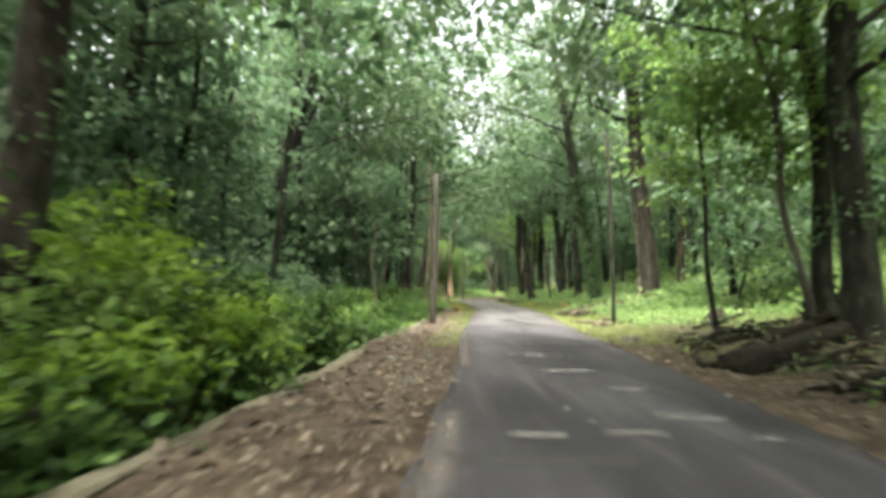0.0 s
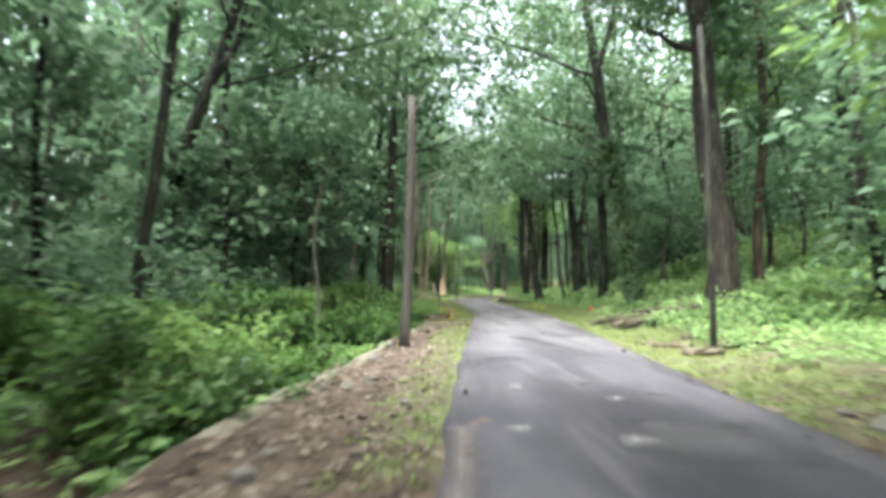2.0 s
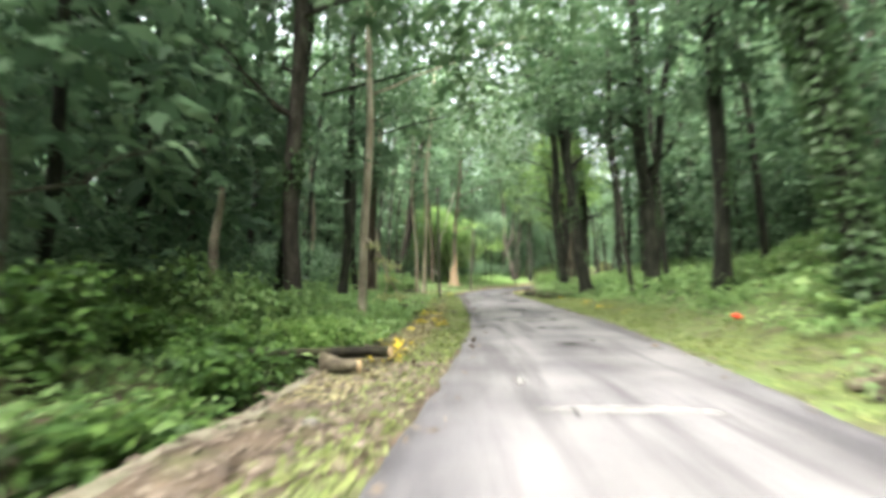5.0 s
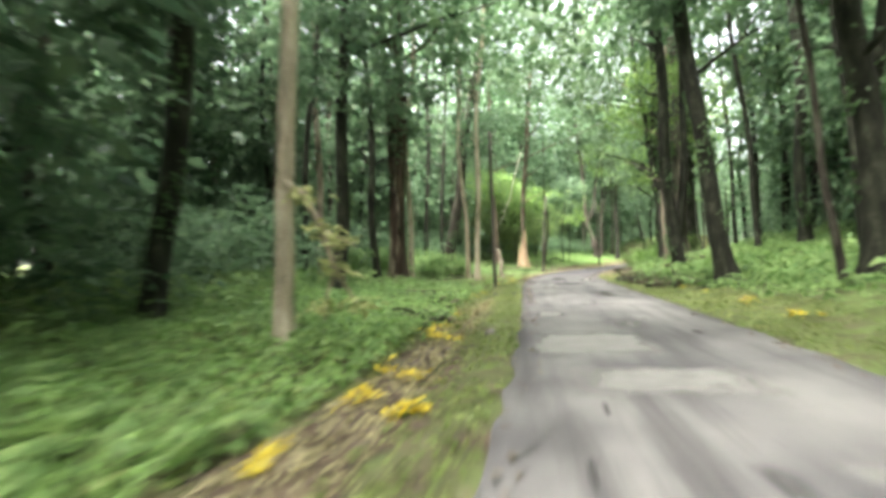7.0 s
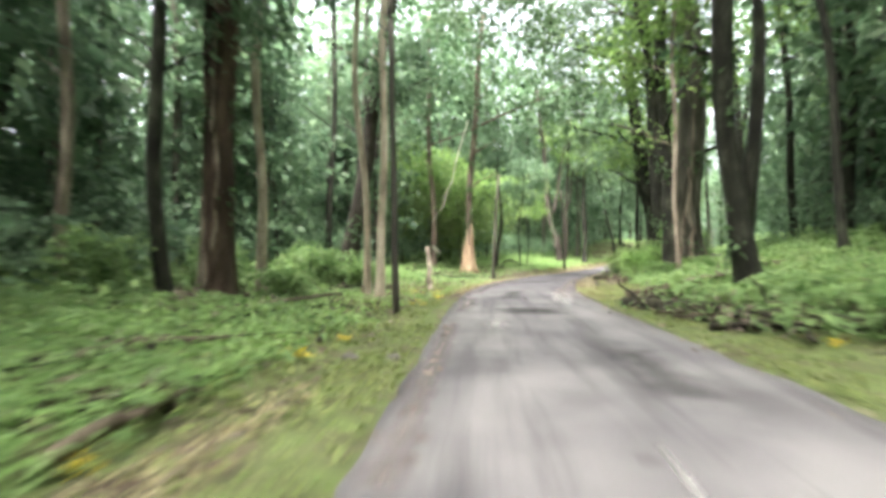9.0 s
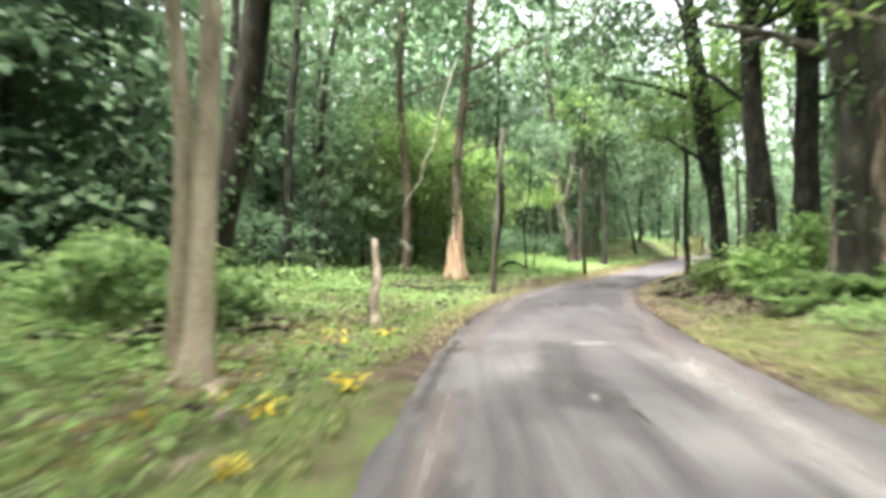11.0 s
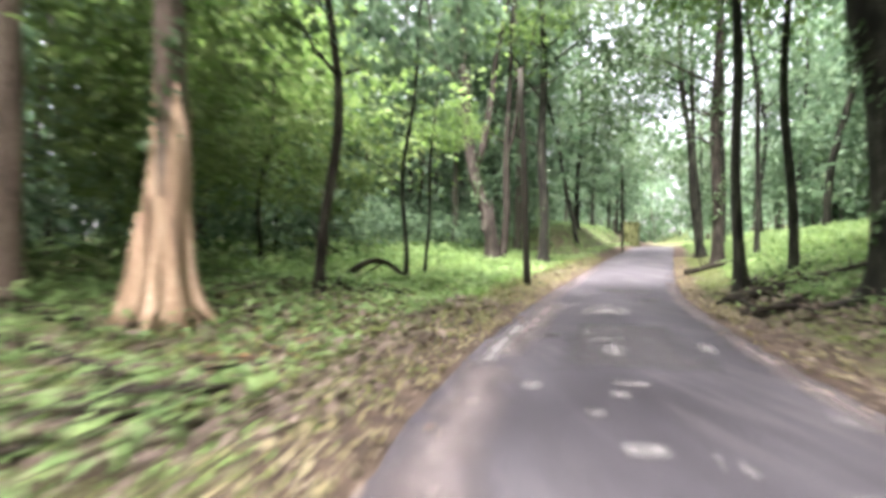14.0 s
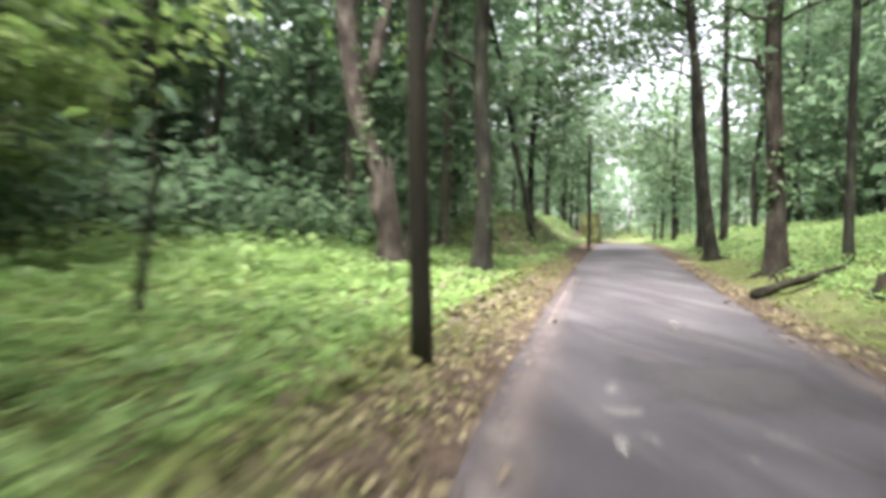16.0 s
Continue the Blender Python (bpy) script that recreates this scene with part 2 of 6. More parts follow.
def asphalt_material():
    """Worn asphalt: dark in places, bleached and dusty in others, with fine stones; its mask also holds light on the
    road.
    """
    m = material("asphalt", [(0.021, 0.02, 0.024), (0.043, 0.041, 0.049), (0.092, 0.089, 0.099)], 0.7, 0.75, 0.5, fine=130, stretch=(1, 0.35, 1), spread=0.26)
    t = m.node_tree
    n, l = t.nodes, t.links
    bsdf = n["Principled BSDF"]
    base = bsdf.inputs["Base Color"].links[0].from_socket
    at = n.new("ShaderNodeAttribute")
    at.attribute_name = "wear_and_light"
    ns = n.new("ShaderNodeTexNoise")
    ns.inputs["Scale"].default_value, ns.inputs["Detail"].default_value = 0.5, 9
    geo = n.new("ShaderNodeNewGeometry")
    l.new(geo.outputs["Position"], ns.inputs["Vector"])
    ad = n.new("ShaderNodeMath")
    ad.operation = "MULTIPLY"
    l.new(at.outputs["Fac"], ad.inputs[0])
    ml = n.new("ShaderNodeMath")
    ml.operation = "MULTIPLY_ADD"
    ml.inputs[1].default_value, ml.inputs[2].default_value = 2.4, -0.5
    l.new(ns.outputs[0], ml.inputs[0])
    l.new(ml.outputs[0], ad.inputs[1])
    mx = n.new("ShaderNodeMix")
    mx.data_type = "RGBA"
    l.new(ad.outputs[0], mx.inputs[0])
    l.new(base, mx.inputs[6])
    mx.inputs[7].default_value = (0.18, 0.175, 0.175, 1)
    mp = n.new("ShaderNodeMapping")
    mp.inputs["Scale"].default_value = (2.2, 0.16, 1)
    l.new(geo.outputs["Position"], mp.inputs["Vector"])
    rub = n.new("ShaderNodeTexNoise")
    rub.inputs["Scale"].default_value, rub.inputs["Detail"].default_value = 1.0, 7
    l.new(mp.outputs[0], rub.inputs["Vector"])
    rg = n.new("ShaderNodeMapRange")
    rg.inputs["From Min"].default_value, rg.inputs["From Max"].default_value = 0.48, 0.68
    rg.inputs["To Max"].default_value = 0.75
    l.new(rub.outputs[0], rg.inputs["Value"])
    m2 = n.new("ShaderNodeMix")
    m2.data_type = "RGBA"
    l.new(rg.outputs[0], m2.inputs[0])
    l.new(mx.outputs[2], m2.inputs[6])
    m2.inputs[7].default_value = (0.045, 0.043, 0.048, 1)
    mq = n.new("ShaderNodeMapping")
    mq.inputs["Scale"].default_value, mq.inputs["Location"].default_value = (3.4, 0.3, 1), (7.3, 2.1, 0)
    l.new(geo.outputs["Position"], mq.inputs["Vector"])
    pale = n.new("ShaderNodeTexNoise")
    pale.inputs["Scale"].default_value, pale.inputs["Detail"].default_value = 1.0, 8
    l.new(mq.outputs[0], pale.inputs["Vector"])
    pg = n.new("ShaderNodeMapRange")
    pg.inputs["From Min"].default_value, pg.inputs["From Max"].default_value = 0.54, 0.7
    pg.inputs["To Max"].default_value = 0.2
    l.new(pale.outputs[0], pg.inputs["Value"])
    m3 = n.new("ShaderNodeMix")
    m3.data_type = "RGBA"
    l.new(pg.outputs[0], m3.inputs[0])
    l.new(m2.outputs[2], m3.inputs[6])
    m3.inputs[7].default_value = (0.2, 0.19, 0.19, 1)
    l.new(m3.outputs[2], bsdf.inputs["Base Color"])
    return m


GROUND = ground_material()
ASPHALT = asphalt_material()
def worn_edges(m, hi=1.6, most=0.68):
    """Lets a thin surface fray out towards its border."""
    t = m.node_tree
    n, l = t.nodes, t.links
    at = n.new("ShaderNodeAttribute")
    at.attribute_name = "inner"
    ns = n.new("ShaderNodeTexNoise")
    ns.inputs["Scale"].default_value, ns.inputs["Detail"].default_value = 2.2, 10
    geo = n.new("ShaderNodeNewGeometry")
    l.new(geo.outputs["Position"], ns.inputs["Vector"])
    ad = n.new("ShaderNodeMath")
    ad.operation = "ADD"
    l.new(at.outputs["Fac"], ad.inputs[0])
    l.new(ns.outputs[0], ad.inputs[1])
    st = n.new("ShaderNodeMapRange")
    st.inputs["From Min"].default_value, st.inputs["From Max"].default_value = 0.7, hi
    st.inputs["To Max"].default_value = most
    l.new(ad.outputs[0], st.inputs["Value"])
    l.new(st.outputs[0], n["Principled BSDF"].inputs["Alpha"])
    return m


PATCH_PALE = material("pale_patch", [(0.16, 0.157, 0.155), (0.25, 0.245, 0.24), (0.34, 0.335, 0.33)], 3, 0.8, 0.3, fine=120)
PATCH_NEW = material("pale_new_patch", [(0.17, 0.167, 0.165), (0.24, 0.235, 0.23), (0.3, 0.295, 0.29)], 3, 0.8, 0.3, fine=120)
PATCH_DARK = material("dark_patch", [(0.045, 0.044, 0.047), (0.08, 0.078, 0.081), (0.11, 0.107, 0.11)], 3, 0.75, 0.3, fine=120)
DUST = material("road_dust", [(0.105, 0.09, 0.086), (0.165, 0.145, 0.138), (0.25, 0.222, 0.21)], 2.5, 0.95, 0.3, fine=60, stretch=(1, 0.4, 1), spread=0.35)
PAINT_WORN = material("worn_white_paint", [(0.14, 0.14, 0.135), (0.3, 0.3, 0.29), (0.45, 0.45, 0.43)], 6, 0.7, 0.2, fine=60)


worn_edges(PATCH_PALE, 1.5, 0.72)
worn_edges(PATCH_NEW, 1.05, 0.8)
worn_edges(PATCH_DARK, 1.45, 0.68)
worn_edges(PAINT_WORN, 1.6, 0.6)
worn_edges(DUST, 1.6, 0.75)


# ---- mesh helpers ----
def mesh_from(name, verts, faces, mats, smooth=False):
    me = bpy.data.meshes.new(name)
    me.from_pydata(verts, [], faces)
    for m in mats if isinstance(mats, (list, tuple)) else [mats]:
        me.materials.append(m)
    if smooth:
        me.polygons.foreach_set("use_smooth", [True] * len(me.polygons))
    me.update()
    return me


def big_mesh(name, v, f, mat):
    """A mesh of triangles or quads straight from arrays."""
    me = bpy.data.meshes.new(name)
    k = f.shape[1]
    me.vertices.add(len(v))
    me.vertices.foreach_set("co", np.ascontiguousarray(v, dtype=np.float32).ravel())
    me.loops.add(len(f) * k)
    me.loops.foreach_set("vertex_index", np.ascontiguousarray(f, dtype=np.int32).ravel())
    me.polygons.add(len(f))
    me.polygons.foreach_set("loop_start", np.arange(0, len(f) * k, k, dtype=np.int32))
    me.materials.append(mat)
    me.update(calc_edges=True)
    me.validate()
    return me


def child(name, me, parent, label=""):
    ob = new(name, me)
    ob.parent = parent
    if label:
        tagged(ob, label)
    return ob


def part(name, bm, mat, parent, label=""):
    me = bpy.data.meshes.new(name)
    bm.to_mesh(me)
    bm.free()
    me.materials.append(mat)
    return child(name, me, parent, label)


def unit(a):
    return a / np.maximum(np.linalg.norm(a, axis=-1, keepdims=True), 1e-9)


def leaf_arrays(base, way, up, length, width, droop):
    """Leaves of four points each: a stalk end, two shoulders and a drooping tip."""
    side = unit(np.cross(way, up))
    n = len(base)
    length, width, droop = (np.broadcast_to(np.asarray(a, float), (n,))[:, None] for a in (length, width, droop))
    mid = base + way * length * 0.45 + up * length * 0.06
    tip = base + way * length - up * length * droop
    v = np.stack([base, mid - side * width / 2, tip, mid + side * width / 2], 1).reshape(-1, 3)
    i = np.arange(n)[:, None] * 4
    f = np.concatenate([i + [0, 1, 3], i + [1, 2, 3]], 1).reshape(-1, 3)
    return v, f


def random_dirs(n, r, flat=1.0):
    d = r.normal(size=(n, 3))
    d[:, 2] *= flat
    return unit(d)


def tube_arrays(pts, radii, seg=10, rough=0.06, lobes=None, seed=0, cap=True):
    """A closed tube along points; lobes gives a flare with ribs for each ring."""
    r = np.random.default_rng(seed)
    pts, n = np.asarray(pts, float), len(pts)
    tang = unit(np.gradient(pts, axis=0))
    ref = np.array([1.0, 0.05, 0]) if abs(tang[0] @ np.array([1.0, 0, 0])) < 0.8 else np.array([0, 1.0, 0.1])
    a = np.arange(seg) * 2 * np.pi / seg
    phase = r.uniform(0, 6.28, 4)
    v = []
    for k in range(n):
        u = unit(np.cross(tang[k], ref))
        w = np.cross(tang[k], u)
        rr = radii[k] * (1 + rough * (np.sin(2 * a + phase[0] + k * 0.5) + 0.7 * np.sin(3 * a + phase[1] - k * 0.35) + r.normal(0, 0.35, seg)))
        if lobes is not None and lobes[k] > 0:
            rr = rr * (1 + lobes[k] * (0.35 + 0.65 * np.abs(np.sin(2.5 * a + phase[2]))))
        v.append(pts[k] + rr[:, None] * (np.cos(a)[:, None] * u + np.sin(a)[:, None] * w))
    v = np.concatenate(v)
    f = []
    for k in range(n - 1):
        for j in range(seg):
            b = (j + 1) % seg
            f.append((k * seg + j, k * seg + b, (k + 1) * seg + b, (k + 1) * seg + j))
    f = [tuple(q) for q in f]
    if cap:
        f.append(tuple(range((n - 1) * seg, n * seg)))
        f.append(tuple(range(seg - 1, -1, -1)))
    return v, f


def join_arrays(parts):
    vs, fs, o = [], [], 0
    for v, f in parts:
        vs.append(v)
        fs += [tuple(i + o for i in q) for q in f]
        o += len(v)
    return np.concatenate(vs), fs


# ---- the road's line ----
LINE = [(-1.6, -40), (1.1, -8), (2.45, 5), (2.9, 9), (3.45, 16), (3.75, 19), (4.4, 25), (4.9, 29), (5.55, 35), (5.98, 40), (6.15, 46),
        (6.18, 51), (6.2, 57), (6.22, 63), (6.4, 69), (6.75, 72), (7.25, 75.5), (8.5, 81), (10.05, 86), (11.9, 90.6), (13.6, 94.6),
        (16.4, 100.2), (19.8, 106.5), (25, 116), (30.8, 126.5), (36.5, 137), (48, 158), (70, 198)]
line_y = np.linspace(-40, 198, 1200)
line_x = np.interp(line_y, [p[1] for p in LINE], [p[0] for p in LINE])
kernel = np.hanning(31)
line_x = np.convolve(np.pad(line_x, 15, mode="reflect", reflect_type="odd"), kernel / kernel.sum(), "valid")
C = np.stack([line_x, line_y], 1)
CT = unit(np.gradient(C, axis=0))
CN = np.stack([CT[:, 1], -CT[:, 0]], 1)


def road_z(y):
    return np.interp(y, [-50, 94, 100, 108, 118, 128, 140, 200], [0, 0, 0.12, 0.5, 0.95, 1.25, 1.4, 1.4])


def half_width(y):
    return np.interp(y, [-40, 0, 10, 30, 45, 60, 75, 90, 120], [1.9, 1.9, 1.87, 1.98, 1.95, 2.0, 1.98, 1.8, 1.75])


def to_road(x, y):
    """Signed distance from the road's middle (right is positive) and the y of the nearest point of it."""
    x, y = np.asarray(x, float), np.asarray(y, float)
    d, at = np.empty(len(x)), np.empty(len(x))
    for a in range(0, len(x), 4000):
        p = np.stack([x[a:a + 4000], y[a:a + 4000]], 1)
        i = ((p[:, None, :] - C[None, ::2, :]) ** 2).sum(-1).argmin(1) * 2
        d[a:a + 4000] = ((p - C[i]) * CN[i]).sum(1)
        far = np.linalg.norm(p - C[i], axis=1)
        d[a:a + 4000] = np.sign(d[a:a + 4000] + 1e-9) * np.maximum(far, np.abs(d[a:a + 4000]))
        at[a:a + 4000] = C[i, 1]
    return d, at


def smooth(a, b, x):
    t = np.clip((x - a) / (b - a), 0, 1)
    return t * t * (3 - 2 * t)


def bumps(x, y):
    return (np.sin(x * 0.9 + 1.3 * np.sin(y * 0.37)) * np.sin(y * 0.8 + np.sin(x * 0.5)) * 0.5 + np.sin(x * 2.3 + y * 1.1) * np.sin(y * 2.7 - x * 0.6) * 0.25)




def kerb_gap(y):
    """How far the left bank's edge lies from the asphalt."""
    return np.interp(y, [-10, 4, 9, 16, 20, 25, 30, 36, 42, 50, 75], [1.9, 2.2, 2.2, 2.25, 1.95, 1.95, 1.75, 1.9, 1.5, 1.0, 1.0])


def ground_z(x, y):
    x, y = np.asarray(x, float), np.asarray(y, float)
    d, at = to_road(x, y)
    hw = half_width(at)
    z = road_z(at)
    e = np.abs(d) - hw
    right = d > 0
    k = np.interp(at, [-10, 10, 20, 30, 45, 55, 62, 75, 86, 94, 103, 120], [0.06, 0.08, 0.1, 0.2, 0.33, 0.12, 0.2, 0.22, 0.14, 0.18, 0.27, 0.2])
    near = np.maximum(e - 1.3, 0)
    zr = 0.02 + k * np.minimum(near, 7) + np.interp(at, [-10, 5, 15, 45, 62], [0.13, 0.2, 0.42, 0.38, 0.14]) * np.maximum(near - 7, 0)
    zr = np.where(zr > 6, 6 + (zr - 6) * 0.2, zr)
    g = kerb_gap(at)
    drop = np.interp(at, [-10, 24, 31, 38, 60], [0.75, 0.7, 0.45, 0.15, 0.1])
    zl = -0.05 * smooth(0, 1, e) - drop * smooth(g, g + 0.35, e)
    zl = zl + (drop + 0.12) * smooth(g + 0.6, g + 4.5, e) + 0.07 * np.clip(e - 4, 0, 12) * smooth(30, 45, at)
    zl = zl + 0.34 * smooth(83, 92, at) * smooth(0.0, 1.3, e)
    zl = zl + 1.6 * smooth(108, 118, at) * smooth(1.2, 3.5, e) * (1 - smooth(5, 9, e))
    out = np.where(right, zr, zl)
    out = out + bumps(x, y) * 0.10 * smooth(0.3, 2.0, e) + bumps(x * 2.7, y * 2.7) * 0.03 * smooth(0.05, 0.4, e)
    out = np.where(e < 0, -0.07, out - 0.012)
    return z + out


def gz(x, y):
    return float(ground_z([x], [y])[0])


# ---- ground ----
def axis_steps(lo, hi, step, far):
    mid = np.arange(lo, hi, step)
    grow = np.cumsum(step * 1.25 ** np.arange(1, 60))
    return np.concatenate([(lo - grow[grow < far])[::-1], mid, mid[-1] + grow[grow < far]])


gx, gy = axis_steps(-9, 30, 0.34, 1500), axis_steps(-6, 118, 0.38, 1500)
X, Y = np.meshgrid(gx, gy)
flat = ground_z(X.ravel(), Y.ravel())
nx, ny = len(gx), len(gy)
i = (np.arange(ny - 1)[:, None] * nx + np.arange(nx - 1)[None, :]).ravel()
me = big_mesh("ground", np.stack([X.ravel(), Y.ravel(), flat], 1), np.stack([i, i + 1, i + 1 + nx, i + nx], 1), GROUND)
me.polygons.foreach_set("use_smooth", [True] * len(me.polygons))
d, at = to_road(X.ravel(), Y.ravel())
e = np.abs(d) - half_width(at)
left_cover = np.interp(at, [0, 22, 30, 36, 50, 68, 74, 85, 92, 110], [0.0, 0.05, 0.35, 0.45, 0.6, 0.6, 0.45, 0.4, 0.5, 0.45])
right_cover = np.interp(at, [0, 12, 17, 24, 60, 68, 74, 90, 96, 110], [0.15, 0.3, 0.5, 0.6, 0.6, 0.5, 0.45, 0.42, 0.6, 0.6])
cover = np.where(d > 0, right_cover, left_cover) + 0.15 * smooth(3, 6, e) + np.where(d < 0, 0.5, 0) * (1 - smooth(0.5, 1.1, e)) * smooth(11, 15, at) * (1 - smooth(26, 30, at)) - 0.6 * (1 - smooth(0.2, 0.8, e)) * smooth(64, 72, at) - np.where(d < 0, 0.5, 0) * smooth(0.7, 1.0, e) * (1 - smooth(1.5, 1.9, e)) * smooth(33, 37, at) * (1 - smooth(50, 56, at))
me.attributes.new("cover", "FLOAT", "POINT").data.foreach_set("value", cover.astype(np.float32))
tagged(new("ground", me), "brown forest soil with leaf litter and moss beside the road", "ground", kind="structure")

# ---- road ----
across = np.array([-1.0, -0.985, -0.9, -0.7, -0.45, -0.2, 0, 0.2, 0.45, 0.7, 0.9, 0.985, 1.0])
ys = np.arange(-38, 196, 0.35)
rv, wear_and_light = [], []
for y in ys:
    j = int(np.clip(np.searchsorted(line_y, y), 0, len(C) - 1))
    w = half_width(y)
    zz = road_z(y)
    for k, a in enumerate(across):
        edge = 0.0
        if abs(a) > 0.95:
            edge = 0.09 * noise.noise((y * 0.9, a * 7, 0)) + 0.05 * noise.noise((y * 3.1, a * 9, 4))
        p = C[j] + CN[j] * (a * w + np.sign(a) * edge)
        drop = -0.075 if abs(a) == 1.0 else 0.03 * (1 - a * a) + 0.008 * noise.noise((p[0] * 0.7, y * 0.5, 2))
        rv.append((p[0], p[1], zz + drop))
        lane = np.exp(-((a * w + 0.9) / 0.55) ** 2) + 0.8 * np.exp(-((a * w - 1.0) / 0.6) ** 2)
        # Palest along the middle stretch: bleached asphalt plus canopy-gap light put into the colour.
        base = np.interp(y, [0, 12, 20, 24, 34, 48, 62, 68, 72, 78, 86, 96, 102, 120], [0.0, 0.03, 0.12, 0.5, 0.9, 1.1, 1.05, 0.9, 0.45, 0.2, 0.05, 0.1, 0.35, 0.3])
        wear_and_light.append(base * (0.65 + 0.45 * lane))
n = len(across)
rf = [(r * n + k, r * n + k + 1, (r + 1) * n + k + 1, (r + 1) * n + k) for r in range(len(ys) - 1) for k in range(n - 1)]
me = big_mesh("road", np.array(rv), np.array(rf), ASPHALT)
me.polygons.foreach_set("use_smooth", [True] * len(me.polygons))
me.attributes.new("wear_and_light", "FLOAT", "POINT").data.foreach_set("value", np.array(wear_and_light, dtype=np.float32))
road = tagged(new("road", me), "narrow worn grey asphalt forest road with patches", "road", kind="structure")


def road_point(y, off, lift=0.0):
    j = int(np.clip(np.searchsorted(line_y, y), 0, len(C) - 1))
    p = C[j] + CN[j] * off
    a = off / half_width(y)
    return np.array((p[0], p[1], road_z(y) + 0.03 * (1 - a * a) + lift))


def road_patch(name, y0, y1, o0, o1, mat, label, jag=0.08, lift=0.007, skew=0.0):
    """A ragged-edged patch or mark that follows the road's crown."""
    r = np.random.default_rng(int(abs(y0 * 100 + o0 * 31)))
    bm = bmesh.new()
    rows, cols = max(4, int((y1 - y0) / 0.12)), max(4, int((o1 - o0) / 0.12))
    grid = []
    for a in range(rows + 1):
        line = []
        for b in range(cols + 1):
            y, o = y0 + (y1 - y0) * a / rows, o0 + (o1 - o0) * b / cols
            if a in (0, rows):
                y += r.uniform(-jag, jag)
            if b in (0, cols):
                o += r.uniform(-jag, jag)
            o += skew * (y - y0)
            line.append(bm.verts.new(road_point(y, o, lift)))
        grid.append(line)
    for a in range(rows):
        for b in range(cols):
            bm.faces.new((grid[a][b], grid[a][b + 1], grid[a + 1][b + 1], grid[a + 1][b]))
    ob = part(name, bm, mat, road, label)
    soft = min(0.6, 0.5 * min(y1 - y0, o1 - o0))
    inner = [min(1.0, min(a * (y1 - y0) / rows, (rows - a) * (y1 - y0) / rows, b * (o1 - o0) / cols, (cols - b) * (o1 - o0) / cols) / soft) for a in range(rows + 1) for b in range(cols + 1)]
    ob.data.attributes.new("inner", "FLOAT", "POINT").data.foreach_set("value", inner)
    return ob


PALE_PATCHES_A = ((43.8, 46.1, -1.9, 0.1, 0.05), (48.55, 49.8, -1.72, -0.9, 0), (46.6, 47.75, -0.38, 0.42, 0.1), (41.4, 43.2, -1.45, 0.9, 0), (39.35, 39.95, 0.1, 0.85, 0),
    (51.6, 51.85, -0.5, 0.5, 0), (51.7, 52.9, -0.12, 0.05, 0.05))
PALE_PATCHES_B = ((47.75, 48.15, -0.36, 0.66, 0), (30.4, 30.9, -0.9, 1.0, 0), (69.8, 70.3, -0.15, 0.65, 0), (90.35, 91.9, -0.85, 0.5, 0.05), (92.0, 92.5, -1.0, 0.2, 0),
    (4.75, 5.05, -1.2, -0.5, 0.1), (4.9, 5.2, -0.35, 0.35, 0.1))
PALE_PATCHES_C = ((5.6, 6.1, 0.3, 1.2, 0.2), (7.2, 7.7, 0.1, 0.9, 0.1), (8.8, 9.4, -0.6, 0.5, 0.1), (10.9, 11.7, -0.5, -0.05, 0), (64.0, 69.0, 0.5, 1.5, 0.05),
    (85.8, 89.0, -1.75, -1.35, 0), (59.0, 60.6, -1.3, -0.5, 0))
for y0, y1, o0, o1, sk in PALE_PATCHES_A + PALE_PATCHES_B + PALE_PATCHES_C:
    road_patch("pale_patch", y0, y1, o0, o1, PATCH_NEW if y0 in (43.8, 48.55) else PATCH_PALE, "pale dusty repair patch", 0.1, 0.007, sk)
DARK_PATCHES_A = ((21.0, 25.6, 0.3, 1.35, -0.3), (19.9, 20.8, -1.65, -0.5, 0), (10.5, 12.2, -1.3, 0.8, 0), (35.4, 36.7, -0.35, 0.5, 0), (66.0, 70.4, -0.95, 0.1, 0.05),
    (66.0, 70.3, -1.95, -1.65, 0), (76.2, 78.4, -1.4, 0.9, 0))
DARK_PATCHES_B = ((95.0, 97.0, -0.8, 1.3, 0), (3.8, 4.4, -1.8, 0.0, 0), (85.5, 89.5, -0.9, 1.2, 0), (54.0, 57.0, 0.2, 1.2, 0.03), (61.5, 63.5, -0.9, 0.9, 0),
    (13.5, 15.5, -0.4, 1.5, 0), (92.8, 94.6, 0.3, 1.5, 0))
for y0, y1, o0, o1, sk in DARK_PATCHES_A + DARK_PATCHES_B:
    road_patch("dark_patch", y0, y1, o0, o1, PATCH_DARK, "dark asphalt repair patch", 0.12, 0.005, sk)
PAINT_MARKS_A = ((67.15, 67.45, -0.43, -0.34), (66.5, 66.85, -0.28, -0.13), (68.6, 68.78, -1.7, -1.13), (70.55, 70.75, 0.2, 0.65), (74.65, 74.8, -0.85, -0.5),
    (69.95, 70.4, -0.63, -0.53), (73.7, 74.35, -0.58, -0.5), (80.45, 80.6, -1.5, -0.9), (80.5, 80.62, -0.85, -0.1), (80.6, 80.75, 0.25, 0.9))
PAINT_MARKS_B = ((80.75, 80.95, 0.8, 1.65), (80.3, 80.45, 0.75, 1.7), (78.05, 78.3, -0.95, -0.7), (78.1, 78.35, -0.1, 0.3), (79.4, 79.75, -0.75, 0.3),
    (80.7, 81.1, -0.33, -0.25), (82.4, 82.55, 0.26, 0.42), (81.6, 81.75, 0.5, 0.85), (82.0, 82.15, 1.15, 1.45), (83.2, 83.35, -0.36, 0.0))
